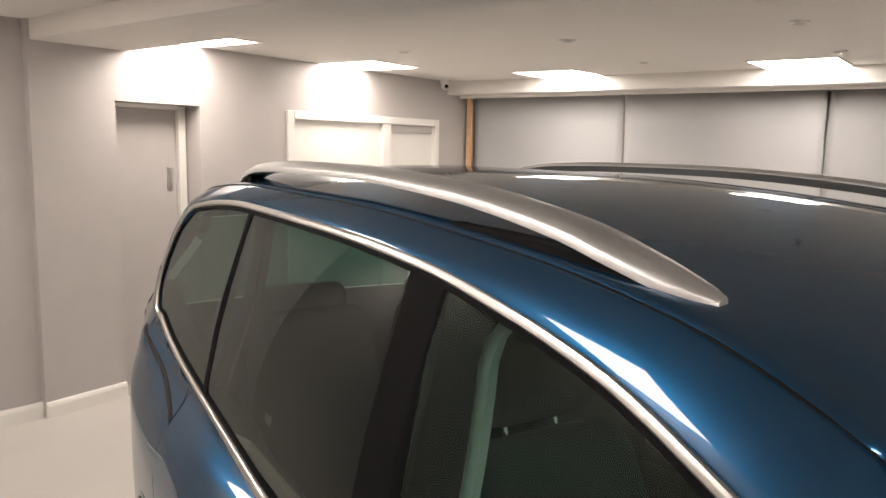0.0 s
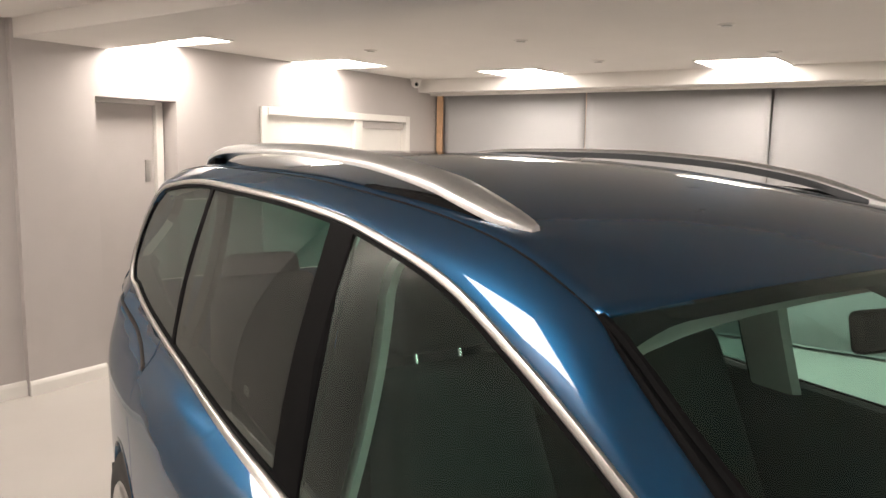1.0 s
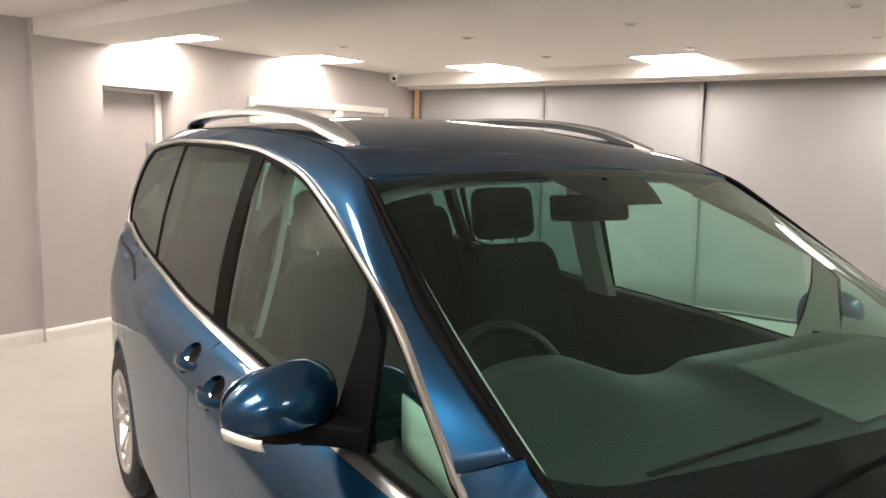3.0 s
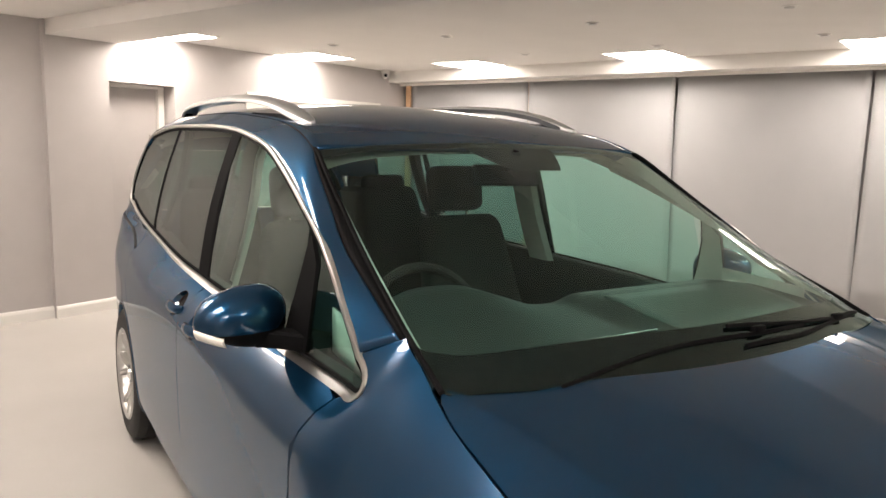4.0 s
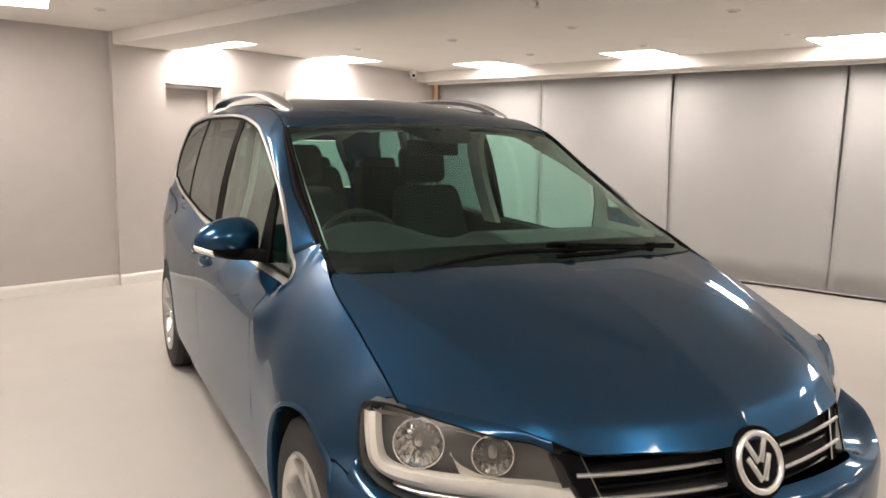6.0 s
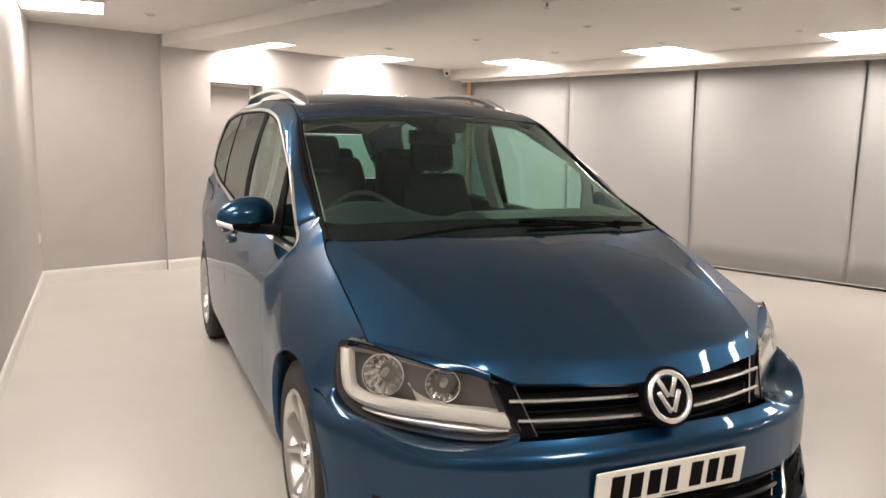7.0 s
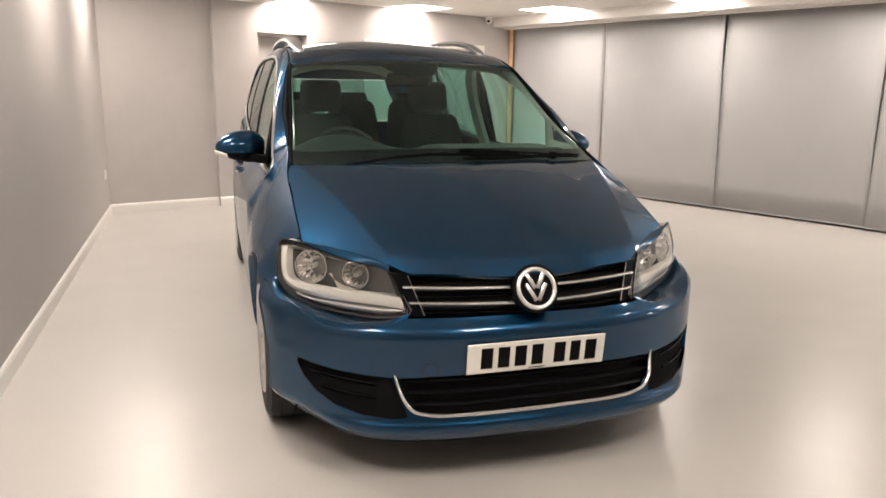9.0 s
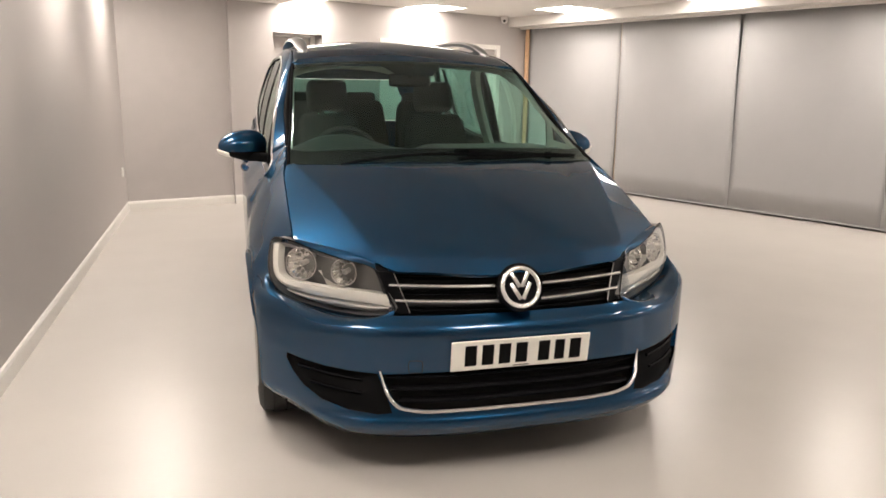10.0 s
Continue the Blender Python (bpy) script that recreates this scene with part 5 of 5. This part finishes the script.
# ---- door mirrors ----
for sg in (-1, 1):
    mir = sub("door_mirror", "blue door mirror on a black base", car)
    cx, cy, cz = 0.905, 1.665, 1.038
    bm = bmesh.new()
    rows = []
    nu, nv = 32, 18
    for i in range(nv + 1):
        t = math.pi * i / nv
        row = []
        for k in range(nu):
            a = 2 * math.pi * k / nu
            # a rounded egg: flat at its rear, fuller at the inner end
            px, pz, py = math.cos(a) * math.sin(t), math.sin(a) * math.sin(t), -math.cos(t)
            px, pz = math.copysign(abs(px) ** (0.92 if px < 0 else 1.0), px), math.copysign(abs(pz) ** (0.9 if pz > 0 else 0.6), pz)
            yy = py * 0.085 if py < 0 else py * 0.03
            top = 0.080 if pz > 0 else 0.074
            xx = px * 0.122
            row.append((sg * (cx + xx), cy + yy - 0.02 * px, cz + pz * top * (1.0 - (0.10 if pz > 0 else 0.35) * px) - (0.006 * px if pz > 0 else 0.0)))
        rows.append(row)
    grid(bm, rows, close=True)
    bmesh.ops.remove_doubles(bm, verts=bm.verts, dist=1e-4)
    low = bm.copy()
    cut = (0, 0, cz - 0.026)
    bmesh.ops.bisect_plane(bm, geom=bm.verts[:] + bm.edges[:] + bm.faces[:], plane_co=cut, plane_no=(0, 0, 1), clear_inner=True)
    part("mirror_cap", bm, PAINT, mir, "blue painted cap", solid=0.003)
    bmesh.ops.bisect_plane(low, geom=low.verts[:] + low.edges[:] + low.faces[:], plane_co=cut, plane_no=(0, 0, 1), clear_outer=True)
    bmesh.ops.scale(low, vec=(0.975, 0.975, 1), space=Matrix.Translation((-sg * cx, -cy, -cz)), verts=low.verts)
    part("mirror_base", low, MATT_BLACK, mir, "black lower shell")
    bm = bmesh.new()
    arm = [(0.885, 1.652, 0.990), (0.84, 1.636, 0.985), (0.80, 1.606, 0.981), (0.765, 1.578, 0.979)]
    sec = [(-0.046, -0.014), (-0.040, -0.021), (0.040, -0.021), (0.046, -0.014), (0.044, 0.016), (0.036, 0.022), (-0.036, 0.022), (-0.044, 0.016)]
    vs = grid(bm, [[(sg * x, y + a, z + b) for a, b in sec] for x, y, z in curve_through(arm, 12)], close=True)
    bm.faces.new(vs[0]), bm.faces.new(vs[-1])
    part("mirror_arm", bm, MATT_BLACK, mir, "black mirror arm")
    bm = bmesh.new()
    rows = []
    for f in np.linspace(0, 1, 12):
        x = cx + 0.122 * (1.0 - f * 0.48)
        y = 1.647 - 0.060 * math.sin(f * math.pi * 0.5) - 0.02 * (1 - f * 0.5)
        z = cz - 0.016 - 0.016 * f
        rows.append([(sg * (x + 0.003), y - 0.004, z + 0.004), (sg * (x + 0.004), y - 0.006, z - 0.003), (sg * (x - 0.002), y - 0.005, z - 0.019)])
    grid(bm, rows)
    part("mirror_indicator", bm, PLATE, mir, "white indicator strip", solid=0.004)
    bm = bmesh.new()
    cyl(bm, 1, 1, 0.004, pose(sg * cx, 1.697, cz, 90, 0, 0) @ Matrix.Diagonal((0.105, 0.066, 1, 1)), 32)
    part("mirror_glass", bm, MIRROR, mir, "mirror glass")

# ---- door handles, sliding door track, small shut lines ----
for sg in (-1, 1):
    for yc, zc in ((2.245, 0.882), (2.525, 0.903)):
        h = sub("door_handle", "blue pull handle over a dark recess", car)
        bm = bmesh.new()
        rows = []
        for r, d in ((1.01, -0.005), (0.9, -0.014), (0.75, -0.024), (0.5, -0.031), (0.05, -0.034)):
            rows.append([(sg * (side_x(yc + 0.066 * r * math.cos(t), zc + 0.040 * r * math.sin(t)) + d + 0.004), yc + 0.066 * r * math.cos(t), zc + 0.040 * r * math.sin(t)) for t in np.linspace(0, 2 * math.pi, 33)])
        grid(bm, rows[:3])
        part("handle_scoop", bm, PAINT, h, "scooped blue rim of the recess")
        # deep part of the scoop: its shade is put in as black
        bm = bmesh.new()
        grid(bm, rows[2:])
        part("handle_recess", bm, GLOSS_BLACK, h, "handle recess blackened for the shade inside it")
        bm = bmesh.new()
        pts = []
        for f in np.linspace(-1, 1, 17):
            y, z = yc + 0.086 * f, zc - 0.012 - 0.004 * f
            pts.append((sg * (side_x(y, z) + 0.017 * (1 - abs(f) ** 3.5) - 0.003), y, z))
        tube(bm, pts, [0.008 + 0.006 * (1 - abs(f)) for f in np.linspace(-1, 1, 17)], 10, flat=1.6)
        part("handle_grip", bm, PAINT, h, "blue painted grip")
    bm = bmesh.new()
    rows = []
    for y in np.linspace(3.565, 4.22, 20):
        z = 0.962 + (y - 3.565) * 0.17
        rows.append([(sg * (side_x(y, z + d) + 0.0025), y, z + d) for d in (-0.0055, 0.0055)])
    grid(bm, rows)
    part("door_track", bm, DARK, car, "dark sliding door track", solid=0.004)

# ---- wipers ----
def on_screen(x, y, out):
    """A point just above the lower part of the windscreen or the cowl."""
    b = 1.0 - 0.15 * (1 - min(abs(x) / 0.7, 1) ** 2)
    return Vector((x, y, 1.012 + max(y - b, -0.05) * 0.49 + out))


for pts, arm in (([(-0.50, 0.925), (-0.2, 0.935), (0.1, 0.93), (0.30, 0.945)], [(0.02, 0.955), (0.25, 0.945), (0.45, 0.96)]), ([(0.02, 0.90), (0.25, 0.915), (0.48, 0.965), (0.60, 0.995)], [(0.48, 0.965), (0.57, 0.99), (0.63, 1.0)])):
    w = sub("wiper", "black windscreen wiper", car)
    bm = bmesh.new()
    tube(bm, [on_screen(x, y - 0.01, 0.006) for x, y in curve_through(pts, 20)], 0.0045, 6, flat=1.3)
    part("wiper_blade", bm, MATT_BLACK, w)
    bm = bmesh.new()
    tube(bm, [on_screen(x, y - 0.01, 0.013) for x, y in curve_through(arm, 12)], 0.0055, 6)
    part("wiper_arm", bm, MATT_BLACK, w)
    bm = bmesh.new()
    p = on_screen(*pts[-2], 0.012)
    box(bm, p.x - 0.02, p.x + 0.02, p.y - 0.018, p.y - 0.002, p.z - 0.008, p.z + 0.008, bevel=0.003)
    part("wiper_joint", bm, MATT_BLACK, w)

# ---- tail ----
bm = bmesh.new()
tail = lambda u, z: Vector((u * (0.515 + 0.20 * smooth(1.43, 1.0, z) if z < 1.43 else 0.515), 4.575 + 0.16 * smooth(1.43, 0.95, z) - 0.10 * abs(u) ** 3, z))
grid(bm, [[tail(u, z) for u in np.linspace(-1, 1, 24)] for z in np.linspace(0.25, 1.03, 12)])
part("tailgate", bm, PAINT, car, "blue tailgate")
bm = bmesh.new()
grid(bm, [[tail(u, z) for u in np.linspace(-0.92, 0.92, 24)] for z in np.linspace(1.035, 1.40, 8)])
part("rear_screen", bm, PRIVACY, car, "tinted rear window", facing=IN)
bm = bmesh.new()
grid(bm, [[tail(u, z) for u in np.linspace(-1, 1, 24)] for z in np.linspace(1.405, 1.45, 4)])
part("tailgate_spoiler", bm, PAINT, car)
bm = bmesh.new()
grid(bm, [[tail(u, 1.448).lerp(Vector((u * 0.52, 4.545, roof_z(u * 0.52, 4.545) - 0.002)), f) for u in np.linspace(-1, 1, 24)] for f in np.linspace(0, 1, 4)])
part("tailgate_header", bm, PAINT, car)
for sg in (-1, 1):
    bm = bmesh.new()
    grid(bm, [[tail(sg * u, z) for u in (0.92, 0.96, 1.0)] for z in np.linspace(1.03, 1.42, 10)])
    part("tail_pillar", bm, PAINT, car)
    bm = bmesh.new()
    rows = []
    for z in np.linspace(0.25, 1.42, 20):
        a = tail(sg, z)
        rx, ry = rear_edge(z)
        b = Vector((sg * rx, ry, z))
        rows.append([a.lerp(b, f) + Vector((0, 0.012 * math.sin(math.pi * f), 0)) for f in np.linspace(0, 1, 6)])
    grid(bm, rows)
    part("tail_corner", bm, PAINT, car)

# ---- cabin ----
# inner door walls
for sg in (-1, 1):
    bm = bmesh.new()
    rows = []
    for y in np.linspace(1.15, 4.45, 40):
        zt = belt(y) + 0.012
        rows.append([(sg * (side_x(y, zt - 0.02) - 0.02), y, zt - 0.004), (sg * (side_x(y, zt - 0.02) - 0.075), y, zt), (sg * (side_x(y, zt - 0.02) - 0.10), y, zt - 0.03), (sg * 0.70, y, 0.72), (sg * 0.72, y, 0.3)])
    grid(bm, rows)
    part("door_lining", bm, DASH, car, "dark door lining")
    # pale pillar trims
    for base, top, w, bend, rear in (((0.718, 2.440, 0.97), (0.600, 2.48, 1.50), 0.040, 0.08, 0.085), ((0.735, 3.46, 1.05), (0.60, 3.50, 1.52), 0.045, 0.0, 0.0)):
        bm = bmesh.new()
        rows = []
        for f in np.linspace(0, 1, 14):
            p = Vector(base).lerp(Vector(top), f)
            p.x -= 0.02 * math.sin(math.pi * f)
            p.y -= bend * smooth(0.72, 1.0, f) ** 2
            rows.append([(sg * p.x, p.y - w, p.z), (sg * (p.x - 0.025), p.y - w * 0.7, p.z), (sg * (p.x - 0.03), p.y, p.z), (sg * (p.x - 0.025), p.y + (w + rear) * 0.8, p.z), (sg * p.x, p.y + w + rear, p.z)])
        grid(bm, rows)
        if base[1] < 3:
            part("pillar_trim", bm, TRIM, car, "pale grey pillar trim")
            # black sheet added outboard of the trim keeps the gap beside the cover dark
            bm = bmesh.new()
            grid(bm, [[(r[0][0] + sg * 0.006, r[0][1] + 0.022, r[0][2]), (r[0][0] + sg * 0.010, (r[0][1] + r[-1][1]) / 2, r[0][2]), (r[-1][0] + sg * 0.006, r[-1][1] + 0.01, r[-1][2])] for r in rows])
            part("pillar_backing", bm, MATT_BLACK, car, "black sheet added outside the pillar trim to darken the gap")
        else:
            part("pillar_trim", bm, DASH, car, "dark pillar trim")
    bm = bmesh.new()
    rows = []
    for f in np.linspace(0, 0.9, 24):
        a, b = screen_pt(sg * 0.998, f, -0.010), screen_pt(sg * 0.932, f, -0.014)
        yy = HEAD + (1.16 - HEAD) * f + 0.16
        gt = glass_top(yy) - 0.035
        c = Vector((sg * (glass_plane(yy, gt) - 0.035), yy, gt))
        rows.append([a, b, b.lerp(c, 0.4) + Vector((-sg * 0.02, 0, 0.0)), c])
    grid(bm, rows)
    part("screen_pillar_trim", bm, TRIM, car, "pale grey screen pillar trim")
    # inside of the door frame: pale towards the cabin, black towards the glass
    for nm, inn, material, lab in (("door_frame_trim", 0.034, TRIM, "pale grey trim inside the door frame"), ("door_frame_seal", 0.026, MATT_BLACK, "black rubber door seal")):
        bm = bmesh.new()
        grid(bm, [[(sg * (glass_plane(y, glass_top(y) - d) - inn), y, glass_top(y) - d) for d in (0.0, 0.014, 0.028)] for y in np.linspace(1.60, 2.46, 30)])
        part(nm, bm, material, car, lab)
    bm = bmesh.new()
    grid(bm, [[(sg * (0.745 - 0.02 * f), 1.22 + 0.29 * f, z + 0.02 * f) for f in np.linspace(0, 1, 8)] for z in (0.945, 0.985, 1.02, 1.055)])
    part("pillar_foot_trim", bm, TRIM, car, "pale grey trim behind the small window", solid=0.006)
bm = bmesh.new()
rows = []
for y in np.linspace(1.845, 4.5, 40):
    rows.append([(u * (edge_x(y) - 0.005), y - 0.03 * (1 - u * u) * (1 if y < 1.9 else 0), roof_z(u * edge_x(y) * 0.98, y) - 0.03 - 0.035 * abs(u) ** 6) for u in np.linspace(-1, 1, 21)])
grid(bm, rows)
part("headlining", bm, TRIM, car, "pale grey headlining")
# side strip of the headlining down to the window tops
for sg in (-1, 1):
    bm = bmesh.new()
    grid(bm, [[(sg * (edge_x(y) - 0.006), y, edge_z(y) - 0.064), (sg * (edge_x(y) - 0.0), y, (edge_z(y) - 0.064 + glass_top(y)) / 2 - 0.02), (sg * (side_x(y, glass_top(y)) - 0.02), y, glass_top(y) - 0.012)] for y in np.linspace(1.86, 4.05, 40)])
    part("headlining_edge", bm, TRIM, car, "pale grey headlining")

# dashboard
bm = bmesh.new()
rows = []
for x in np.linspace(-0.72, 0.72, 49):
    b = 1.0 - 0.15 * (1 - min(abs(x) / 0.7, 1) ** 2) + 0.03
    hump = 0.072 * math.exp(-(abs(x + 0.43) / 0.20) ** 3)
    padm = 0.022 * smooth(-0.06, 0.02, x) * smooth(0.66, 0.58, x)
    row = []
    for f, (y, z) in zip(np.linspace(0, 1, 9), ((b, 1.012), (b + 0.10, 1.018), (1.20, 1.026), (1.30, 1.035), (1.40, 1.04), (1.48, 1.03), (1.54, 0.99), (1.56, 0.9), (1.50, 0.6))):
        k = smooth(0.2, 0.6, f) * smooth(1.0, 0.7, f)
        row.append((x, y + hump * 0.6 * k, z + hump * k + padm * smooth(0.15, 0.3, f) * smooth(0.75, 0.62, f)))
    rows.append(row)
grid(bm, rows)
part("dashboard", bm, DASHTOP, car, "dark grey dashboard with a raised instrument hood")
# raised pad in front of the passenger; light on it is in its paler grey
bm = bmesh.new()
grid(bm, [[Vector(a).lerp(Vector(b), f) + Vector((0, 0, 0.005)) for a, b, f in [(r[1], r[2], 0.4), (r[2], r[3], 0.0), (r[2], r[3], 0.5), (r[3], r[4], 0.0), (r[3], r[4], 0.6)]] for r in rows if 0.03 < r[0][0] < 0.60])
part("dash_pad", bm, DASHPAD, car, "padded panel on the dashboard, its grey lightened for the light on it", solid=0.006)
bm = bmesh.new()
tube(bm, [(x, 1.12 + 0.02 * math.sin(x), 1.026) for x in np.linspace(-0.5, 0.55, 30)], 0.005, 6)
part("dash_vent", bm, GLOSS_BLACK, car)
# steering wheel
st_w = sub("steering_wheel", "black steering wheel", car)
SW = Matrix.Translation((-0.38, 1.625, 0.955)) @ Euler((radians(90 - 24), 0, 0)).to_matrix().to_4x4()
bm = bmesh.new()
tube(bm, [SW @ Vector((0.183 * math.cos(a), 0.183 * math.sin(a), 0)) for a in np.linspace(0, 2 * math.pi, 49)[:-1]], 0.0145, 10, closed=True)
part("wheel_rim", bm, LEATHER, st_w, "black leather rim")
bm = bmesh.new()
cyl(bm, 0.07, 0.06, 0.04, SW @ pose(0, 0, 0.0), 28)
part("wheel_boss", bm, DASH, st_w)
for a in (0, 180, 270):
    bm = bmesh.new()
    box(bm, 0.05, 0.178, -0.018, 0.018, -0.01, 0.008, SW @ pose(0, 0, 0, 0, 0, a), bevel=0.004)
    part("wheel_spoke", bm, DASH, st_w)


def soft_box(w, d, h, r=0.05, seg=4):
    bm = bmesh.new()
    box(bm, -w / 2, w / 2, -d / 2, d / 2, 0, h)
    bmesh.ops.bevel(bm, geom=list(bm.edges), offset=min(r, w * 0.45, d * 0.45, h * 0.45), segments=seg, affect="EDGES", profile=0.55)
    return bm


def seat(x, y, z, w, back_h, head=True, head_z=0.02):
    t = sub("seat", "charcoal cloth seat with a head restraint" if head else "charcoal cloth rear seat", car)
    t.matrix_basis = pose(x, y, z)
    b = soft_box(w, 0.52, 0.17, 0.06)
    bmesh.ops.translate(b, vec=(0, -0.22, 0), verts=b.verts)
    part("cushion", b, CLOTH, t)
    b = soft_box(w, 0.15, back_h, 0.07)
    for v in b.verts:
        f = v.co.z / back_h
        v.co.x *= 1.0 - 0.28 * smooth(0.55, 1.0, f)
        v.co.y += 0.05 * (v.co.x / w * 2) ** 2 * -1
    bmesh.ops.transform(b, matrix=pose(0, 0.06, 0.12, -17, 0, 0), verts=b.verts)
    part("backrest", b, CLOTH, t)
    M = pose(0, 0.06, 0.12, -17, 0, 0)
    if not head:
        hr = soft_box(0.25, 0.09, 0.10, 0.042)
        bmesh.ops.transform(hr, matrix=M @ pose(0, -0.005, back_h - 0.03), verts=hr.verts)
        part("head_restraint", hr, CLOTH, t, "low charcoal head restraint")
    if head:
        hr = soft_box(0.26, 0.11, 0.20, 0.05)
        bmesh.ops.transform(hr, matrix=M @ pose(0, -0.01, back_h + 0.020, 6, 0, 0), verts=hr.verts)
        h = part("head_restraint", hr, CLOTH, t, "charcoal head restraint on two chrome posts")
        for dx in (-0.06, 0.06):
            p = bmesh.new()
            cyl(p, 0.006, 0.006, 0.09, M @ pose(dx, 0, back_h + 0.02), 10)
            part("post", p, CHROME, h, "chrome post")


for x in (-0.355, 0.355):
    seat(x, 2.42, 0.48, 0.50, 0.585)
for x in (-0.46, 0.0, 0.46):
    seat(x, 3.32, 0.48, 0.46, 0.655, head=False)
bm = soft_box(0.20, 0.6, 0.3, 0.03)
bmesh.ops.translate(bm, vec=(0, 1.85, 0.45), verts=bm.verts)
part("centre_console", bm, DASH, car, "dark centre console")
# cabin mirror
cm = sub("cabin_mirror", "black rear view mirror under the roof", car)
b = soft_box(0.23, 0.03, 0.07, 0.03)
bmesh.ops.transform(b, matrix=pose(0.0, 1.80, 1.345, -12, 0, -12), verts=b.verts)
part("mirror_shell", b, GLOSS_BLACK, cm)
b = bmesh.new()
tube(b, [(0.0, 1.79, 1.40), (0.0, 1.765, 1.43), (0.0, 1.75, 1.455)], 0.014, 8)
part("mirror_stem", b, MATT_BLACK, cm)
boxpart("cabin_floor", (-0.74, 0.74, 1.2, 4.5, 0.305, 0.33), DASH, car, "dark cabin carpet")
# lower bulkhead behind the dashboard and engine bay cover
boxpart("engine_bay", (-0.66, 0.66, 0.42, 0.95, 0.31, 0.66), DARK, car, "dark engine bay")
